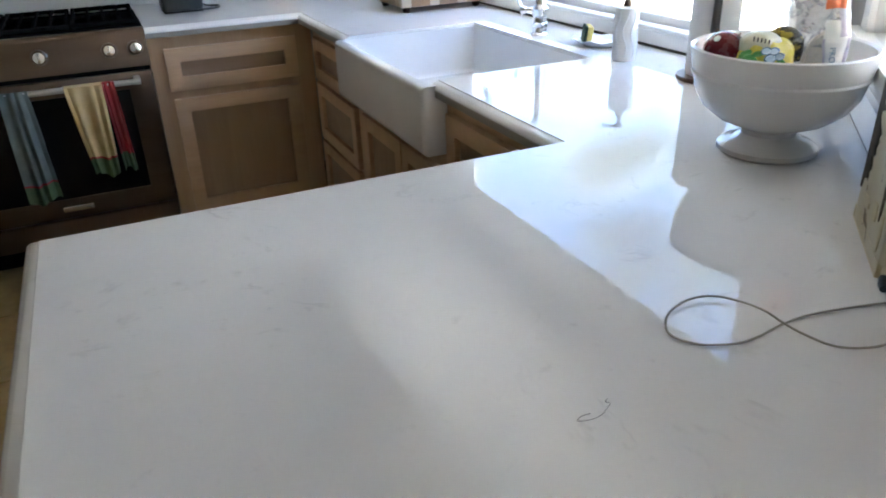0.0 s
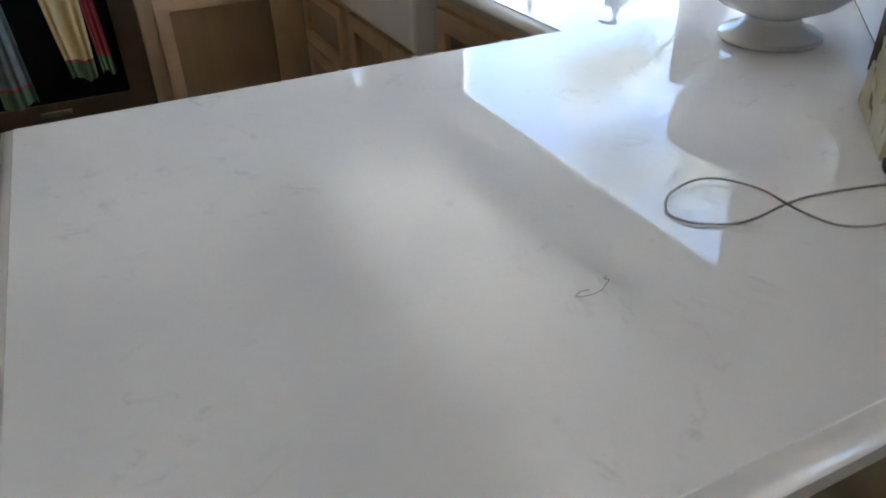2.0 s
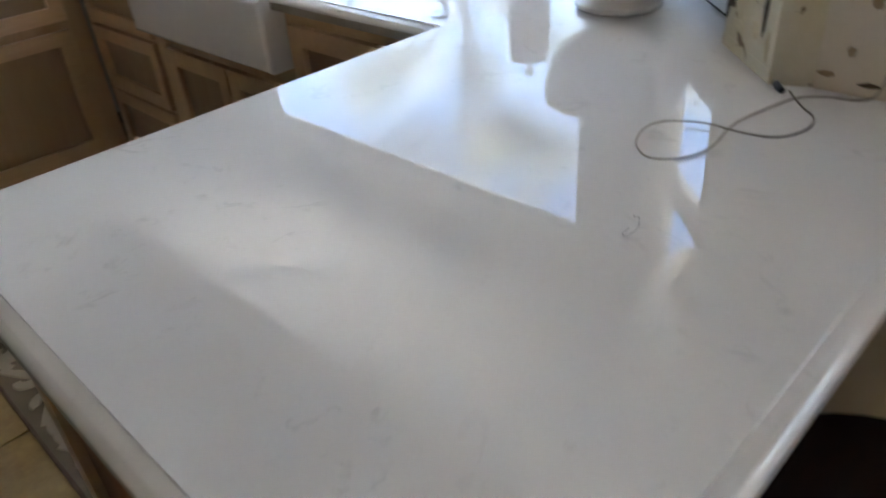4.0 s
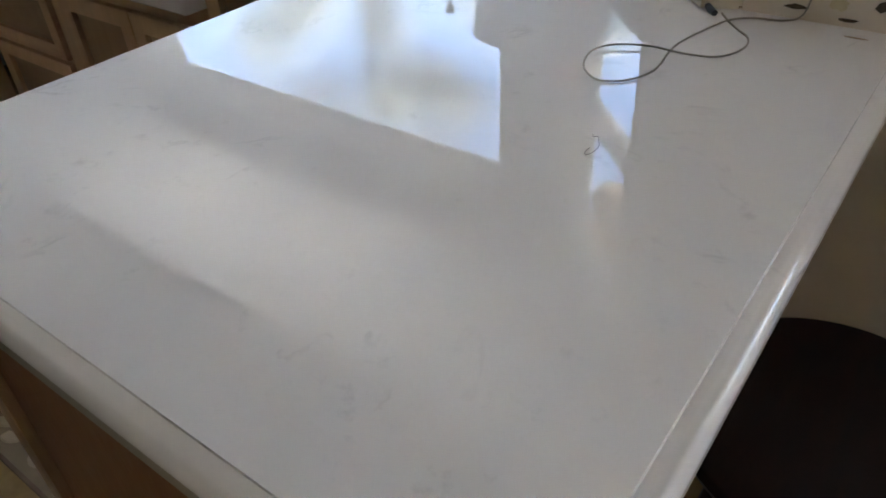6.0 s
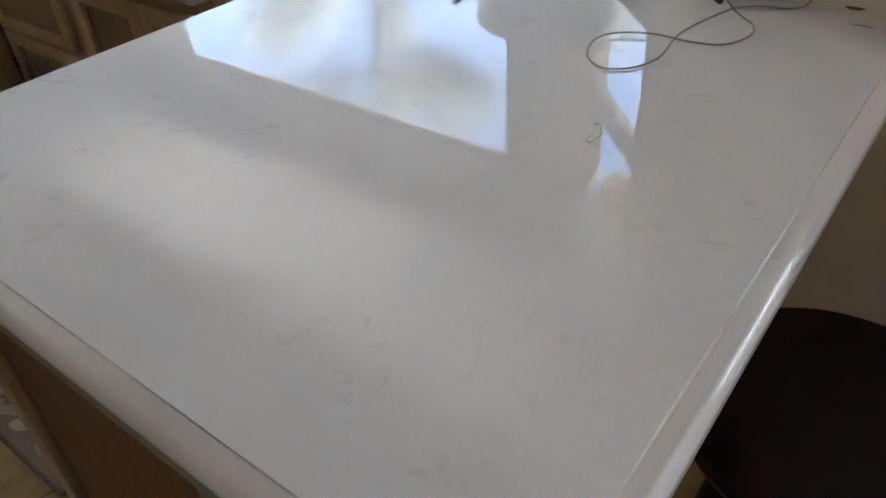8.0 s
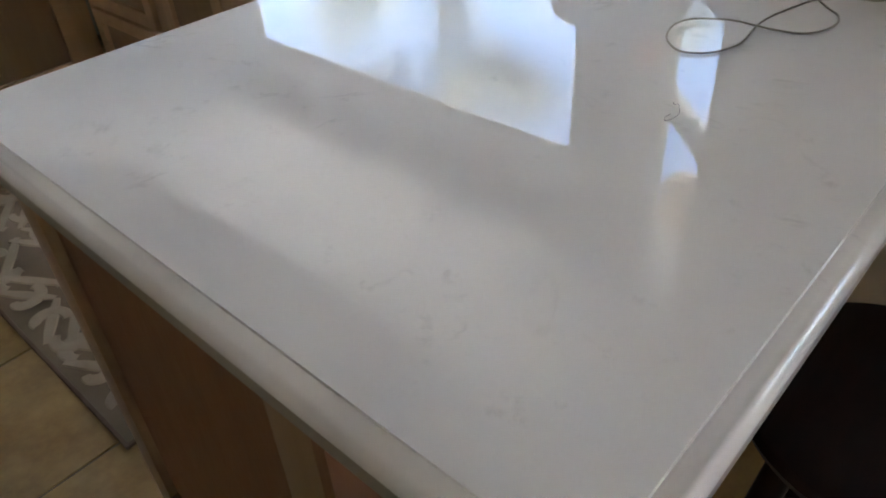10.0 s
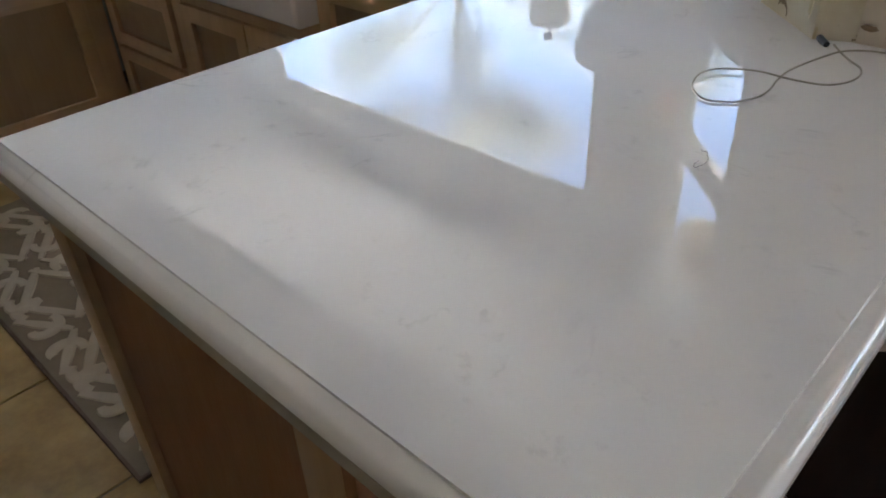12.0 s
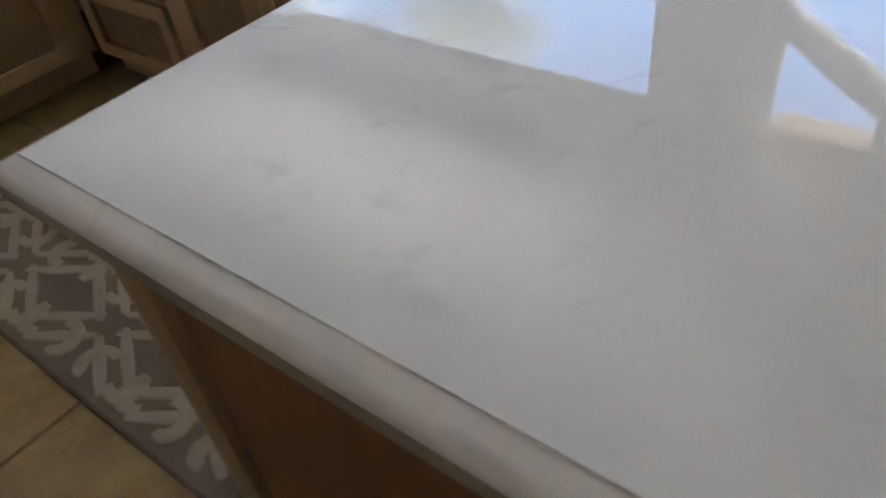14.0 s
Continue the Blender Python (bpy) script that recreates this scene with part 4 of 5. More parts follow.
def bread_bag():
    b = thing("bread_bag", (bc[0] + 0.042, bc[1] - 0.036, bc[2] + 0.088), "clear plastic bag of bread with orange and white printing", "bag")
    A, B = 0.046, 0.036

    def skin(a, z, grow=0.0):
        """A point of the bag's skin at angle a and height z."""
        k = 1.0 - 0.10 * max(0.0, (z - 0.13) / 0.16) - 0.62 * max(0.0, (z - 0.235) / 0.055)
        c, s = math.cos(a), math.sin(a)
        return Vector((math.copysign(abs(c) ** 0.6, c) * (A * k + grow) - 0.10 * max(0.0, z - 0.12), math.copysign(abs(s) ** 0.6, s) * (B * k + grow), z))

    def patch(nm, a0, a1, z0, z1, m, label="", grow=0.0016, n=18):
        bm = bmesh.new()
        g = [[bm.verts.new(skin(radians(a0 + (a1 - a0) * i / n), z0 + (z1 - z0) * j / n, grow)) for i in range(n + 1)] for j in range(n + 1)]
        for j in range(n):
            for i in range(n):
                bm.faces.new((g[j][i], g[j][i + 1], g[j + 1][i + 1], g[j + 1][i]))
        return part(nm, crumple(bm, 0.005, 34, 17), m, b, label)
    film = patch("film", -180, 180, 0.0, 0.29, FILM, "thin clear crumpled film", 0.0, 64)
    film.visible_shadow = False
    for k in range(5):
        bm = bmesh.new()
        y = -0.026 + k * 0.0105
        for v in add_box(bm, (-0.038, y, 0.0), (0.030, y + 0.0098, 0.150 - 0.003 * k)):
            if v.co.z > 0.05:
                v.co.x = v.co.x * 0.62 + 0.012
                v.co.z -= 0.036 if v.co.x < 0.0 else 0.0
        bmesh.ops.bevel(bm, geom=bm.edges[:], offset=0.004, segments=2, affect="EDGES")
        part("bread_slice", crumple(bm, 0.002, 30, 4 + k), CREAM_PK, b)
    patch("white_backing", -84, -6, 0.012, 0.150, WHITE_PK, "milky printed side of the bag", 0.0010)
    patch("orange_panel", -86, -34, 0.168, 0.240, ORANGE_PK, "orange printed panel", 0.0022)
    patch("tinted_panel", -58, -8, 0.120, 0.185, PURPLE_PK, "violet printed panel", 0.0016)
    patch("tinted_panel", -30, -4, 0.030, 0.118, PURPLE_PK, "violet printed panel", 0.0020)
    patch("white_label", -80, -34, 0.020, 0.122, CERAMIC, "white label with a dark word", 0.0026)
    patch("print_bar", -106, -104, 0.085, 0.125, BLACK_PLASTIC, "", 0.0012)
    patch("print_bar", -85, -82, 0.020, 0.118, PURPLE_PK, "", 0.0030)
    cu = bpy.data.curves.new("word", "FONT")
    cu.body, cu.size, cu.extrude, cu.align_x = "PROTE", 0.0135, 0.0003, "RIGHT"
    tmp = new("word", cu)
    me = bpy.data.meshes.new_from_object(tmp.evaluated_get(bpy.context.evaluated_depsgraph_get()))
    bpy.data.objects.remove(tmp)
    me.materials.append(NAVY_PK)
    word = new("word", me)
    word.parent = b
    word.matrix_local = Matrix.Translation((0.0225, -B - 0.0050, 0.066)) @ Matrix.Rotation(radians(4), 4, "Z") @ Matrix.Rotation(radians(90), 4, "X") @ Matrix.Rotation(radians(-86), 4, "Z") @ Matrix.Translation((0.0, 0.0, 0.0))
    tagged(word, "dark slate printed word")
    b.rotation_euler = (0, radians(-2), VIEW_TURN)
    return b


bread_bag()


def soap_dispenser():
    s = thing("soap_dispenser", (1.476, 0.53, H + 0.0005), "white embossed ceramic soap dispenser with a bronze pump", "dispenser")
    body = lathe([(0.0, 0.0), (0.0315, 0.0), (0.033, 0.003), (0.0325, 0.070), (0.0325, 0.138), (0.031, 0.142), (0.012, 0.143), (0.012, 0.146), (0.0, 0.146)], 40, cap=False)
    part("bottle", body, mottled("white_bisque", (0.74, 0.73, 0.70), (0.80, 0.79, 0.76), 10, 0.35, 0, 90, 0.1), s)
    for k in range(9):
        pts = []
        for j in range(26):
            z = 0.010 + 0.122 * j / 25
            a = k * 2 * math.pi / 9 + 0.20 * math.sin(j / 25 * 2 * math.pi * 1.25 + 0.5 * (k % 2)) + 2.6
            pts.append((0.0324 * math.cos(a), 0.0324 * math.sin(a), z))
        part("relief", tube(pts, 0.0024, 8), CERAMIC, s)
    bronze = mottled("oiled_bronze", (0.10, 0.07, 0.05), (0.17, 0.12, 0.09), 20, 0.35, 0.9, 60, 0.05)
    part("pump", merge(lathe([(0.011, 0.144), (0.012, 0.150), (0.010, 0.162), (0.0045, 0.164), (0.0045, 0.185), (0.011, 0.187), (0.011, 0.196), (0.0, 0.198)], 20, cap=False),
                       tube([(0, 0, 0.191), (-0.02, 0.012, 0.193), (-0.042, 0.025, 0.186)], [0.006, 0.005, 0.004], 10)), bronze, s)
    return s


soap_dispenser()


def sponge_dish():
    d = thing("sponge_dish", (1.545, 0.735, H + 0.0005), "shallow white scalloped dish on the counter by the window", "dish")
    bm = lathe([(0.0, 0.0), (0.034, 0.0), (0.036, 0.003), (0.056, 0.013), (0.062, 0.019), (0.060, 0.020), (0.052, 0.014), (0.030, 0.006), (0.0, 0.005)], 48, cap=False)
    for v in bm.verts:
        a = math.atan2(v.co.y, v.co.x)
        r = math.hypot(v.co.x, v.co.y)
        v.co.z += 0.003 * math.cos(8 * a) * max(0, (r - 0.04) / 0.02)
        v.co.x *= 1.25
    for v in bm.verts:
        v.co.x, v.co.y = v.co.x * 1.2, v.co.y * 1.15
    part("plate", bm, CERAMIC, d)
    d.rotation_euler = (0, 0, radians(-60))
    s = thing("sponge", (1.520, 0.755, H + 0.008), "yellow sponge with a dark green scouring side, standing on edge", "sponge")
    part("foam", block((-0.034, 0.0, 0.0), (0.034, 0.017, 0.050), 0.004), mottled("yellow_foam", (0.62, 0.48, 0.12), (0.74, 0.62, 0.24), 30, 0.9, 0, 160, 0.8, 0.003), s)
    part("scourer", block((-0.034, 0.0172, 0.0), (0.034, 0.026, 0.050), 0.003), mottled("green_scourer", (0.02, 0.05, 0.025), (0.05, 0.09, 0.05), 40, 0.9, 0, 200, 0.8, 0.003), s)
    s.rotation_euler = (radians(8), 0, radians(62))


sponge_dish()


def faucet():
    f = thing("faucet", (1.475, 0.975, H + 0.0005), "polished chrome kitchen faucet with a side lever behind the sink", "faucet")
    part("base", lathe([(0.0, 0.0), (0.030, 0.0), (0.0305, 0.005), (0.026, 0.011), (0.022, 0.014), (0.021, 0.026), (0.025, 0.030), (0.025, 0.040), (0.021, 0.044), (0.020, 0.058), (0.027, 0.064), (0.028, 0.086), (0.022, 0.094), (0.017, 0.100), (0.015, 0.14), (0.0, 0.14)], 36, cap=False), CHROME, f)
    neck = [Vector((0, 0, 0.12)), Vector((0, 0, 0.24))] + [Vector((-0.10 + 0.10 * math.cos(a), 0, 0.26 + 0.10 * math.sin(a))) for a in [k * math.pi / 12 for k in range(13)]] + [Vector((-0.20, 0, 0.20))]
    part("spout", tube([Matrix.Rotation(radians(-55), 3, "Z") @ p for p in neck], 0.013, 16), CHROME, f)
    lv = part("lever", merge(tube([(0.0, 0.02, 0.076), (-0.028, 0.046, 0.078)], [0.012, 0.010], 14), lathe([(0.0, -0.012), (0.012, -0.010), (0.016, 0.0), (0.012, 0.010), (0.0, 0.012)], 18, (-0.032, 0.050, 0.078), False),
                             tube([(-0.034, 0.052, 0.078), (-0.046, 0.062, 0.105), (-0.050, 0.066, 0.145)], [0.006, 0.005, 0.007], 10), tube([(-0.034, 0.052, 0.078), (-0.040, 0.058, 0.058)], [0.005, 0.003], 8)), CHROME, f)
    return f


faucet()


def cutting_board():
    c = thing("cutting_board", pose(1.45, 1.815, H + 0.0005), "thick end-grain butcher block board on dark feet", "cutting board")
    woods = [mottled("block_wood", a, b, 6, 0.45, 0, 60, 0.1, 0.0006, (3, 3, 12)) for a, b in (((0.42, 0.27, 0.15), (0.52, 0.36, 0.22)), ((0.22, 0.12, 0.06), (0.32, 0.19, 0.10)), ((0.50, 0.38, 0.26), (0.60, 0.48, 0.35)), ((0.30, 0.17, 0.09), (0.40, 0.25, 0.14)))]
    rnd = random.Random(5)
    nx, ny, L, W, h0, h1 = 9, 7, 0.37, 0.29, 0.022, 0.066
    meshes = [mesh_of("wood_block", block((0.0003, 0.0003, h0), (L / nx - 0.0003, W / ny - 0.0003, h1), 0.0015, 1), m) for m in woods]
    for i in range(nx):
        for j in range(ny):
            o = new("wood_block", rnd.choice(meshes))
            o.parent = c
            o.location = (-L / 2 + i * L / nx, -W / 2 + j * W / ny, rnd.uniform(-0.0004, 0.0004))
    for sx in (-1, 1):
        for sy in (-1, 1):
            part("foot", lathe([(0.0, 0.0), (0.012, 0.0), (0.015, 0.004), (0.017, 0.018), (0.014, 0.0222), (0.0, 0.0222)], 20, (sx * (L / 2 - 0.028), sy * (W / 2 - 0.028), 0), False), DARK_WOOD, c)
    return c


cutting_board()


def paper_towel():
    p = thing("paper_towel_holder", (1.520, 0.245, H + 0.0005), "white paper towel roll on a brushed steel stand", "paper towel holder")
    part("stand_base", lathe([(0.0, 0.0), (0.078, 0.0), (0.080, 0.003), (0.078, 0.010), (0.0, 0.012)], 40, cap=False), STEEL, p)
    part("roll", lathe([(0.020, 0.0125), (0.056, 0.0125), (0.058, 0.02), (0.058, 0.27), (0.056, 0.278), (0.020, 0.278)], 48, cap=False), mottled("soft_white_paper", (0.76, 0.75, 0.73), (0.82, 0.81, 0.79), 14, 0.9, 0, 180, 0.5, 0.001), p)
    part("post", lathe([(0.006, 0.011), (0.006, 0.31), (0.014, 0.315), (0.014, 0.33), (0.0, 0.335)], 20, cap=False), STEEL, p)
    arm_mat = mottled("dark_steel", (0.10, 0.095, 0.09), (0.16, 0.15, 0.14), 8, 0.35, 0.9, 60, 0.05)
    part("tension_arm", merge(tube([(-0.045, -0.048, 0.010), (-0.046, -0.049, 0.13), (-0.045, -0.048, 0.21)], [0.007, 0.010, 0.009], 14)), arm_mat, p, "dark steel tension arm")
    part("arm_clip", block((-0.054, -0.064, 0.098), (-0.044, -0.056, 0.135), 0.003), STEEL, p, "small pale metal clip")
    return p


paper_towel()

kb = thing("kettle_base", (0.50, 2.36, H + 0.0005), "black plastic appliance base with a coiled cord on the counter", "appliance")
part("housing", block((-0.085, -0.075, 0.004), (0.085, 0.075, 0.175), 0.018, 4), BLACK_PLASTIC, kb)
part("cord", tube(spline([(0.06, -0.075, 0.008), (0.11, -0.07, 0.008), (0.15, -0.04, 0.007), (0.16, 0.02, 0.006), (0.12, 0.05, 0.006), (0.10, 0.16, 0.006)]), 0.0045, 8), BLACK_PLASTIC, kb)
part("foot_rim", block((-0.080, -0.070, 0.0), (0.080, 0.070, 0.0039), 0.001), BLACK_ENAMEL, kb)
wb = thing("wooden_box", (0.985, 2.46, H + 0.0005), "small pale wooden box on the back counter", "box")
part("box_body", block((-0.05, -0.04, 0.0), (0.05, 0.04, 0.08), 0.004), MAPLE_X, wb)
part("box_lid", block((-0.052, -0.042, 0.0805), (0.052, 0.042, 0.095), 0.004), MAPLE_X, wb)

# a loose grey cable, looped once, with a plug by the wall end
CABLE = mottled("grey_cable_jacket", (0.24, 0.225, 0.19), (0.34, 0.32, 0.28), 30, 0.45, 0, 150, 0.1)
cable = thing("cable", (0.77, -0.67, H), "thin loose grey cable looped on the counter", "cable")
zc = 0.0022
loop = [(0.984, -0.795, 0.060), (0.978, -0.788, 0.012), (0.966, -0.768, zc), (0.957, -0.732, zc), (0.938, -0.705, zc), (0.905, -0.690, zc), (0.822, -0.672, zc), (0.772, -0.6725, zc), (0.735, -0.678, zc), (0.703, -0.677, zc),
        (0.668, -0.661, zc), (0.652, -0.634, zc), (0.661, -0.612, zc + 0.001), (0.684, -0.594, zc + 0.002), (0.722, -0.585, zc + 0.003), (0.752, -0.594, zc + 0.003), (0.771, -0.622, zc + 0.003), (0.776, -0.648, zc + 0.004), (0.7735, -0.672, zc + 0.0045), (0.777, -0.700, zc + 0.003),
        (0.790, -0.730, zc + 0.001), (0.820, -0.747, zc), (0.852, -0.751, zc), (0.880, -0.742, zc), (0.900, -0.722, zc), (0.926, -0.700, zc), (0.948, -0.682, 0.004)]
part("jacket", tube([(x - 0.77, y + 0.67, z) for x, y, z in spline(loop, 6)], 0.0014, 8), CABLE, cable)
part("plug", tube([(0.168, -0.005, 0.0055), (0.178, 0.004, 0.0055), (0.192, 0.014, 0.0055)], [0.0045, 0.0055, 0.005], 12), BLACK_PLASTIC, cable, "black plastic plug")
part("plug_tip", tube([(0.192, 0.014, 0.0055), (0.205, 0.024, 0.0055)], [0.0035, 0.003], 10), CHROME, cable, "bright metal plug tip")

thread = thing("thread", (0.50, -0.70, H), "small curled grey thread lying on the counter", "thread")
part("strand", tube([(x - 0.50, y + 0.70, 0.0011) for x, y in [tuple(p)[:2] for p in spline([(0.524, -0.690, 0), (0.519, -0.693, 0), (0.522, -0.697, 0), (0.514, -0.702, 0), (0.504, -0.7075, 0), (0.491, -0.7085, 0), (0.479, -0.7045, 0), (0.486, -0.7005, 0), (0.496, -0.7010, 0)], 6)]], 0.00038, 6), mottled("grey_thread", (0.16, 0.16, 0.16), (0.28, 0.28, 0.28), 30, 0.8), thread)

# chipped paint on the wall end
CHIP = mottled("bare_chipped_wood", (0.02, 0.016, 0.012), (0.10, 0.075, 0.05), 40, 0.9, 0, 150, 0.6, 0.002)
RUST = mottled("brown_stain", (0.26, 0.19, 0.12), (0.42, 0.34, 0.24), 30, 0.9, 0, 120, 0.4, 0.002)
OLD_PAINT = mottled("old_yellowed_paint", (0.50, 0.42, 0.24), (0.64, 0.58, 0.40), 25, 0.5, 0, 90, 0.4, 0.002)
post_ob = bpy.data.objects["wall_post"]


def flake(origin, u, v, size_u, size_v, mat, seed, nm="paint_chip", lift=0.0015):
    """A ragged flake on a wall: origin its middle, u and v the wall's directions."""
    rnd = random.Random(seed)
    u, v = Vector(u).normalized(), Vector(v).normalized()
    n = u.cross(v).normalized()
    bm = bmesh.new()
    ring = []
    for k in range(14):
        a, r = 2 * math.pi * k / 14, rnd.uniform(0.6, 1.0)
        ring.append(Vector(origin) + u * math.cos(a) * r * size_u / 2 + v * math.sin(a) * r * size_v / 2)
    lo = [bm.verts.new(p - n * lift) for p in ring]
    hi = [bm.verts.new(p + n * lift) for p in ring]
    bm.faces.new(hi)
    bm.faces.new(lo[::-1])
    for k in range(14):
        bm.faces.new((lo[k], lo[(k + 1) % 14], hi[(k + 1) % 14], hi[k]))
    return part(nm, bm, mat, post_ob)


e45u = Vector((POST_END[0] - POST[0], POST_END[1] - POST[1], 0)).normalized()


def bare_edge(z0, z1, width, seed):
    """A ragged strip of bare wood along the wall end's upright edge."""
    rnd = random.Random(seed)
    n = Vector((-e45u.y, e45u.x, 0)) * -1
    if n.dot(Vector((-1, 1, 0))) < 0:
        n = -n
    bm = bmesh.new()
    rows_ = []
    steps = 26
    for k in range(steps + 1):
        z = z0 + (z1 - z0) * k / steps
        w = width * (0.25 + 0.75 * rnd.random()) * min(1.0, 4 * min(k, steps - k) / steps + 0.15)
        a, b = Vector((POST[0], POST[1], z)) - e45u * 0.0015, Vector((POST[0], POST[1], z)) + e45u * w
        rows_.append([bm.verts.new(p + n * d) for p, d in ((a, -0.004), (a, 0.0016), (b, 0.0016), (b, -0.004))])
    for p, q in zip(rows_, rows_[1:]):
        for i in range(4):
            bm.faces.new((p[i], p[(i + 1) % 4], q[(i + 1) % 4], q[i]))
    return part("bare_edge", bm, CHIP, post_ob, "dark bare wood where the paint has chipped", False)


bare_edge(H + 0.05, H + 0.25, 0.055, 41)
bare_edge(H + 0.27, H + 0.60, 0.035, 44)
for s, z, w, h, m in ((0.150, 0.10, 0.014, 0.09, CHIP), (0.140, 0.17, 0.010, 0.07, RUST), (0.168, 0.20, 0.016, 0.12, CHIP), (0.120, 0.06, 0.03, 0.03, OLD_PAINT), (0.172, 0.05, 0.014, 0.05, OLD_PAINT), (0.06, 0.05, 0.05, 0.02, OLD_PAINT), (0.183, 0.30, 0.014, 0.16, RUST)):
    flake((POST[0] + e45u.x * s, POST[1] + e45u.y * s, H + z), e45u, (0, 0, 1), w, h, m, int(s * 1000))
part("bead", extrude_profile([(POST[0] - 0.001, POST[1] + 0.001, H + 0.002), (POST_END[0] - 0.002, POST_END[1] - 0.001, H + 0.002)], [(0.0, 0.0), (-0.012, 0.0), (-0.014, 0.006), (-0.010, 0.014), (0.0, 0.020)][::-1]), OLD_PAINT, post_ob, "yellowed chipped bead along the foot")
wall_d = Vector((DINING_X - POST_END[0], -0.70 - POST_END[1], 0)).normalized()
for y, z, w, h, m in ((-0.715, 0.025, 0.05, 0.018, RUST), (-0.742, 0.060, 0.024, 0.026, RUST), (-0.775, 0.018, 0.07, 0.014, CHIP), (-0.80, 0.075, 0.02, 0.03, RUST), (-0.83, 0.03, 0.05, 0.035, OLD_PAINT), (-0.845, 0.010, 0.06, 0.010, CHIP), (-0.885, 0.035, 0.05, 0.03, CHIP), (-0.76, 0.13, 0.03, 0.04, RUST), (-0.815, 0.16, 0.025, 0.03, RUST), (-0.87, 0.12, 0.03, 0.05, RUST), (-0.73, 0.20, 0.02, 0.03, OLD_PAINT)):
    flake((DINING_X, y, H + z), (0, -1, 0), (0, 0, 1), w * 0.6, h * 0.6, m, int(-y * 1000))
flake((DINING_X - 0.035, -0.865, H + 0.0004), (0, -1, 0), (-1, 0, 0), 0.035, 0.004, RUST, 77, "dust_streak", 0.0004)


# ---- towels over the oven handle ----
def towel(x0, x1, z_bottom, label, mat, hem_mat, seed, flare=0.0, tilt=0.0, y_off=0.0):
    hy, hz = BACK_Y - 0.005 - 0.052 - y_off, 0.728
    t = thing("dish_towel", ((x0 + x1) / 2, hy, hz), label, "towel", "towels on the oven handle")
    rnd = random.Random(seed)
    ph = rnd.uniform(0, 6)
    w = x1 - x0

    def sheet(s_a, s_b, mat_, nm, lbl=""):
        """A strip of cloth between two lengths along its way: up the back, over the bar, down the front."""
        nu, nv = 22, 26
        L = hz - z_bottom
        bm = bmesh.new()
        grid = []
        for j in range(nv + 1):
            s = s_a + (s_b - s_a) * j / nv
            row = []
            for i in range(nu + 1):
                u = i / nu - 0.5
                rbar = 0.0145
                if s < 0:
                    y, z = rbar, s
                elif s < math.pi * rbar:
                    a = s / rbar
                    y, z = rbar * math.cos(a), rbar * math.sin(a)
                else:
                    y, z = -rbar, -(s - math.pi * rbar)
                hang = min(1.0, max(0.0, -z) / 0.15)
                fold = 0.020 * (0.35 + 0.65 * hang) * (math.sin(u * 9 + ph) + 0.4 * math.sin(u * 17 + ph * 2))
                y += (-abs(fold) if y < 0 else 0.2 * abs(fold))
                xx = u * w * (1 + flare * max(0, -z) / L) + tilt * max(0, -z)
                zz = z + (0.012 * math.sin(u * 6 + ph) * (max(0, -z) / L) ** 3)
                row.append(bm.verts.new((xx, y, zz)))
            grid.append(row)
        for j in range(nv):
            for i in range(nu):
                bm.faces.new((grid[j][i], grid[j][i + 1], grid[j + 1][i + 1], grid[j + 1][i]))
        bmesh.ops.recalc_face_normals(bm, faces=bm.faces[:])
        bmesh.ops.solidify(bm, geom=bm.faces[:], thickness=0.003)
        return part(nm, bm, mat_, t, lbl)
    total = math.pi * 0.0145 + hz - z_bottom
    sheet(-0.20, total - 0.075, mat, "cloth")
    sheet(total - 0.0749, total - 0.068, RED_CLOTH, "stripe", "thin red woven stripe")
    sheet(total - 0.0679, total, hem_mat, "hem", "green woven hem")
    return t


def cloth(name, a, b):
    return mottled(name, a, b, 16, 0.95, 0, 240, 0.6, 0.002)


RED_CLOTH = cloth("red_cotton", (0.28, 0.02, 0.025), (0.40, 0.05, 0.05))
GREEN_CLOTH = cloth("green_cotton", (0.06, 0.10, 0.045), (0.12, 0.17, 0.08))
towel(-0.236, -0.140, 0.315, "dusty blue cotton dish towel with a green hem", cloth("blue_cotton", (0.10, 0.125, 0.112), (0.19, 0.215, 0.19)), GREEN_CLOTH, 2, 0.22, 0.03)
towel(-0.018, 0.116, 0.385, "folded yellow cotton dish towel with a green hem", cloth("yellow_cotton", (0.52, 0.375, 0.165), (0.64, 0.49, 0.26)), GREEN_CLOTH, 5, -0.36, 0.05)
towel(0.112, 0.156, 0.395, "dark red cotton dish towel with a green hem", RED_CLOTH, GREEN_CLOTH, 9, 0.0, 0.05, -0.002)

# a dark pan on the far burner
pan = thing("saucepan", (RANGE_R - 0.66, 2.40, 0.9465), "dark metal saucepan on the back burner", "pan")
part("pot", lathe([(0.0, 0.0), (0.085, 0.0), (0.09, 0.006), (0.092, 0.10), (0.095, 0.102), (0.090, 0.102), (0.087, 0.01), (0.0, 0.008)], 40, cap=False), mottled("dark_anodised", (0.03, 0.03, 0.032), (0.05, 0.05, 0.052), 6, 0.35, 0.6, 60, 0.05), pan)
part("pan_handle", tube([(0.09, -0.02, 0.085), (0.16, -0.05, 0.10), (0.24, -0.08, 0.105)], [0.007, 0.009, 0.010], 10), BLACK_PLASTIC, pan)


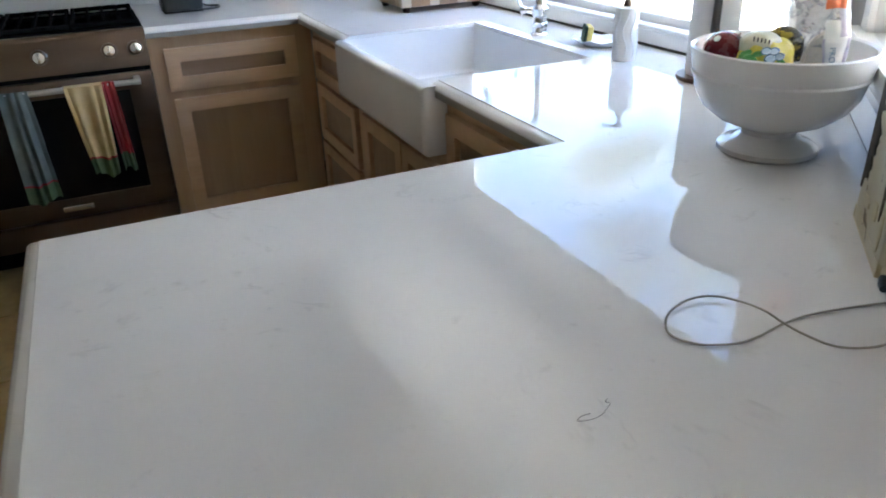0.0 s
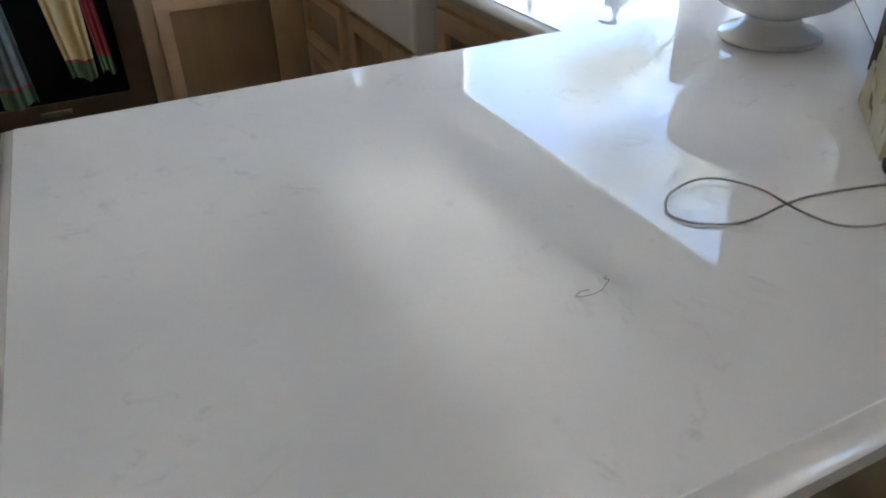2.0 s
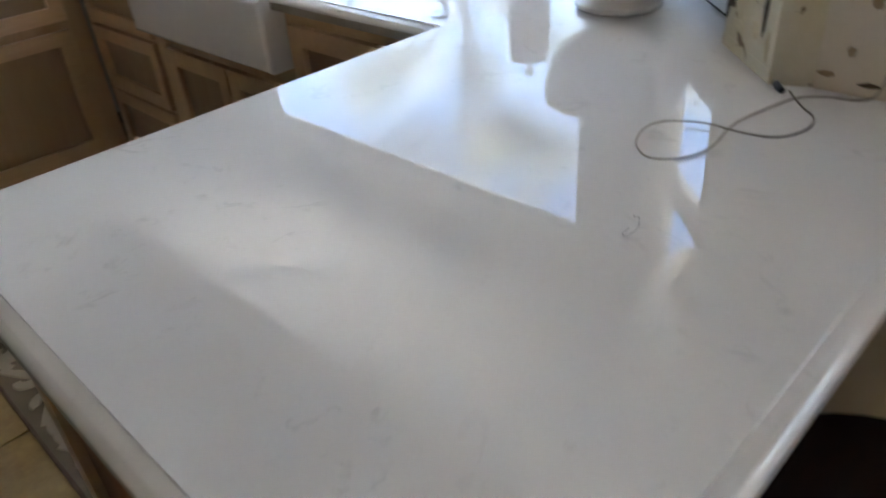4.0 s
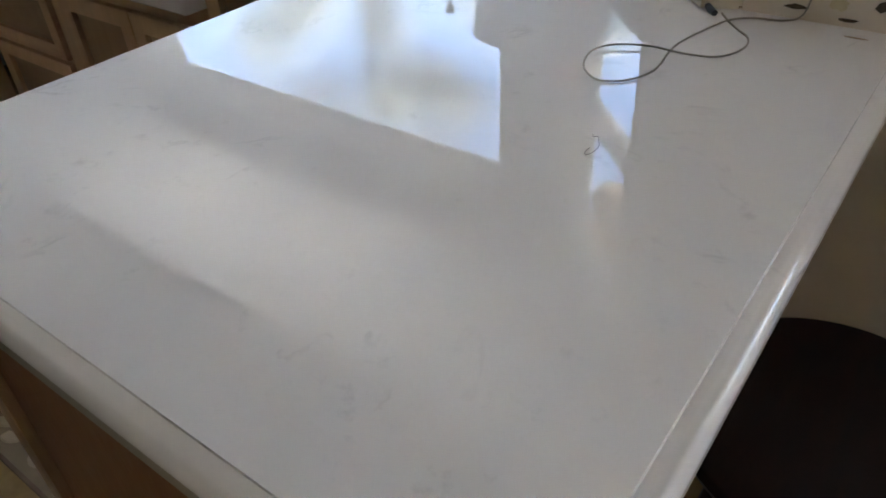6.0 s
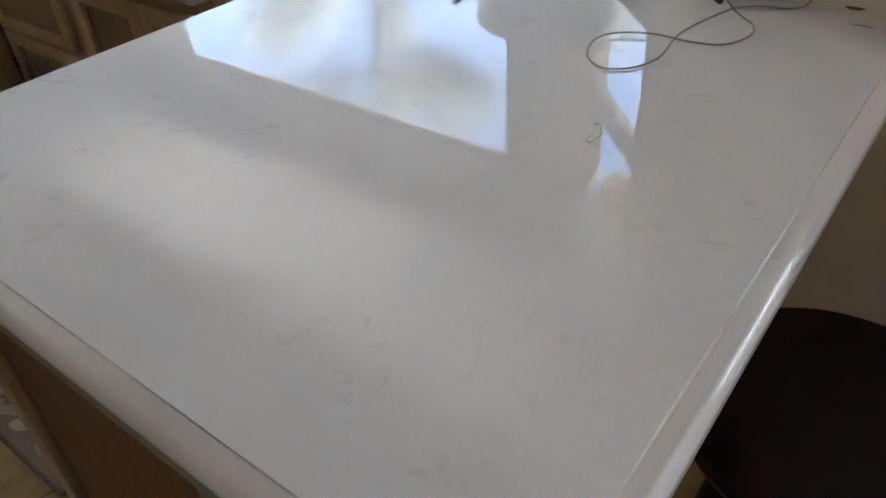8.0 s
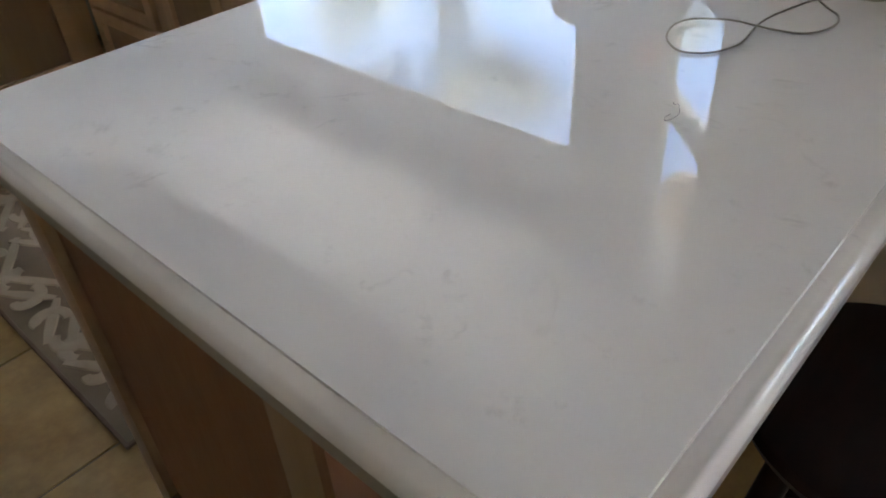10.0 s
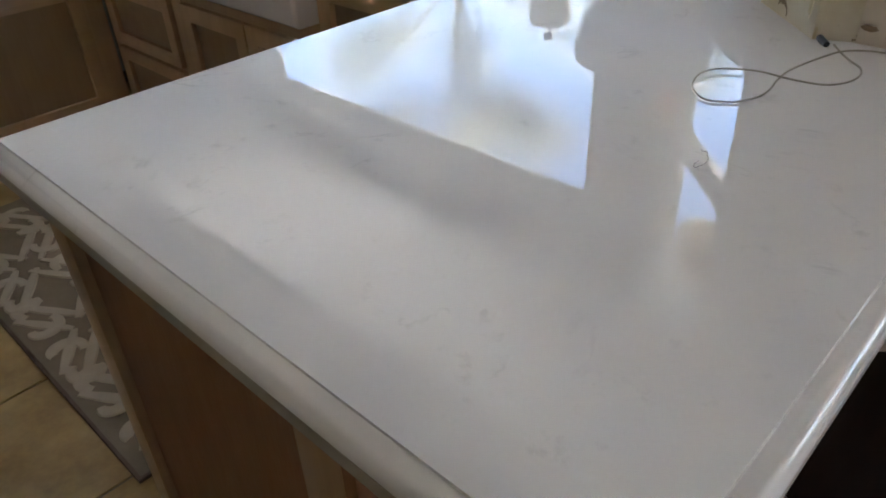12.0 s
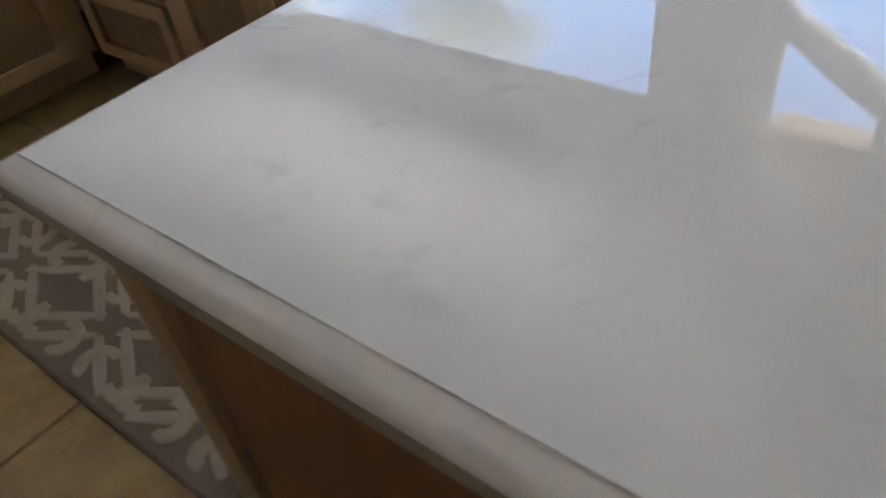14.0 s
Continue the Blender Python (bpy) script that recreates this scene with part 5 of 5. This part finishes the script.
# ---- rug ----
def rug():
    x0, x1, y0, y1 = 0.045, 0.80, 0.222, 1.72
    r = thing("rug", ((x0 + x1) / 2, (y0 + y1) / 2, 0.0005), "grey flat-woven rug with a cream scroll trellis pattern", "rug")
    o = Vector(r.location)
    bm = bmesh.new()
    n, m = 30, 60
    g = [[bm.verts.new((x0 + (x1 - x0) * i / n - o.x, y0 + (y1 - y0) * j / m - o.y, 0.009 + 0.0008 * noise.noise(Vector((i * 0.7, j * 0.7, 0))))) for i in range(n + 1)] for j in range(m + 1)]
    for j in range(m):
        for i in range(n):
            bm.faces.new((g[j][i], g[j][i + 1], g[j + 1][i + 1], g[j + 1][i]))
    b = bmesh.ops.extrude_edge_only(bm, edges=[e for e in bm.edges if len(e.link_faces) == 1])
    for v in b["geom"]:
        if isinstance(v, bmesh.types.BMVert):
            v.co.z = 0.0
    part("weave", bm, mottled("grey_weave", (0.165, 0.132, 0.098), (0.225, 0.185, 0.14), 9, 0.95, 0, 260, 0.7, 0.002), r)
    cream = mottled("cream_pile", (0.34, 0.295, 0.225), (0.43, 0.38, 0.295), 12, 0.95, 0, 240, 0.8, 0.002)
    border = mottled("brown_binding", (0.10, 0.07, 0.05), (0.15, 0.11, 0.08), 20, 0.9, 0, 200, 0.5, 0.001)
    part("binding", merge(block((x0 - 0.004 - o.x, y0 - 0.004 - o.y, 0.0), (x0 + 0.006 - o.x, y1 + 0.004 - o.y, 0.0115), 0.003), block((x0 - 0.004 - o.x, y0 - 0.004 - o.y, 0.0), (x1 + 0.004 - o.x, y0 + 0.006 - o.y, 0.0112), 0.003)), border, r, "brown bound edge")

    laid = itertools.count()

    def ribbon(pts, width):
        bm = bmesh.new()
        lift = 0.00008 * (next(laid) % 37)
        p = [Vector((q[0], q[1], 0)) for q in pts]
        L, Rr = [], []
        o2 = Vector((o.x, o.y, 0))
        for i, c in enumerate(p):
            d = (p[min(i + 1, len(p) - 1)] - p[max(i - 1, 0)]).normalized()
            s = Vector((-d.y, d.x, 0))
            wd = width * (0.55 + 0.45 * math.sin(math.pi * min(1, max(0.06, i / (len(p) - 1))))) / 2
            L.append((bm.verts.new(c - o2 + s * wd + Vector((0, 0, 0.0098))), bm.verts.new(c - o2 + s * wd * 0.75 + Vector((0, 0, 0.0115 + lift)))))
            Rr.append((bm.verts.new(c - o2 - s * wd + Vector((0, 0, 0.0098))), bm.verts.new(c - o2 - s * wd * 0.75 + Vector((0, 0, 0.0115 + lift)))))
        for i in range(len(p) - 1):
            bm.faces.new((L[i][0], L[i + 1][0], L[i + 1][1], L[i][1]))
            bm.faces.new((L[i][1], L[i + 1][1], Rr[i + 1][1], Rr[i][1]))
            bm.faces.new((Rr[i][1], Rr[i + 1][1], Rr[i + 1][0], Rr[i][0]))
        return bm
    ux, uy = 0.30, 0.42
    inside = lambda q: x0 + 0.02 < q[0] < x1 - 0.02 and y0 + 0.06 < q[1] < y1 - 0.03

    def clip(pts):
        """Keeps the longest run of points that lies on the rug."""
        best, cur = [], []
        for q in pts:
            cur = cur + [q] if inside(q) else []
            best = cur if len(cur) > len(best) else best
        return best
    made = 0
    for j in range(-1, 6):
        for i in range(-1, 5):
            cx, cy = 0.06 + i * ux, 1.05 + (j - 3) * uy
            for sx in (-1, 1):
                for sy in (-1, 1):
                    rails = [[(cx + sx * (0.016 + k / 12 * (ux / 2 - 0.03)) + off * sx, cy + sy * (k / 12 * (uy / 2 - 0.02)) - off * 0.7 * sy) for k in range(13)] for off in (-0.025, 0.025)]
                    for rl in rails:
                        c = clip(rl)
                        if len(c) > 4:
                            part("trellis_bar", ribbon(c, 0.034), cream, r)
                            made += 1
                    # a pair of scrolls in every corner of the diamond
                    spiral = []
                    for k in range(22):
                        a = k / 21 * 3.9
                        rad = 0.058 * (1 - k / 34)
                        spiral.append((cx + sx * (0.072 + rad * math.cos(a + 2.2) * 0.9), cy + sy * (0.020 + rad * math.sin(a + 2.2) * 0.9) + 0.155 * sy * 0.0 + (uy / 2) * 0.0))
                    c = clip(spiral)
                    if len(c) > 6:
                        part("scroll", ribbon(c, 0.042), cream, r)
                    spiral = []
                    for k in range(20):
                        a = k / 19 * 3.7
                        rad = 0.056 * (1 - k / 32)
                        spiral.append((cx + sx * (0.048 + rad * math.cos(a - 0.6)), cy + sy * (uy / 2 - 0.075 + rad * math.sin(a - 0.6))))
                    c = clip(spiral)
                    if len(c) > 6:
                        part("scroll", ribbon(c, 0.042), cream, r)
    return r


rug()


# ---- stool ----
def stool():
    s = thing("bar_stool", (0.552, -1.015, 0.0), "dark mahogany round-seated bar stool under the counter's edge", "stool")
    z = 0.62
    part("seat", lathe([(0.0, z - 0.034), (0.165, z - 0.034), (0.180, z - 0.026), (0.186, z - 0.012), (0.180, z - 0.002), (0.168, z), (0.12, z - 0.005), (0.0, z - 0.010)], 64, cap=False), DARK_WOOD, s)
    for k in range(4):
        a = math.pi / 4 + k * math.pi / 2
        part("leg", tube([(0.115 * math.cos(a), 0.115 * math.sin(a), z - 0.03), (0.15 * math.cos(a), 0.15 * math.sin(a), 0.3), (0.19 * math.cos(a), 0.19 * math.sin(a), 0.001)], [0.018, 0.020, 0.014], 12), DARK_WOOD, s)
    for k in range(4):
        a, b = math.pi / 4 + k * math.pi / 2, math.pi / 4 + (k + 1) * math.pi / 2
        h = 0.20 + 0.03 * (k % 2)
        part("stretcher", tube([(0.164 * math.cos(a), 0.164 * math.sin(a), h), (0.164 * math.cos(b), 0.164 * math.sin(b), h)], 0.010, 10), DARK_WOOD, s)
    return s


stool()
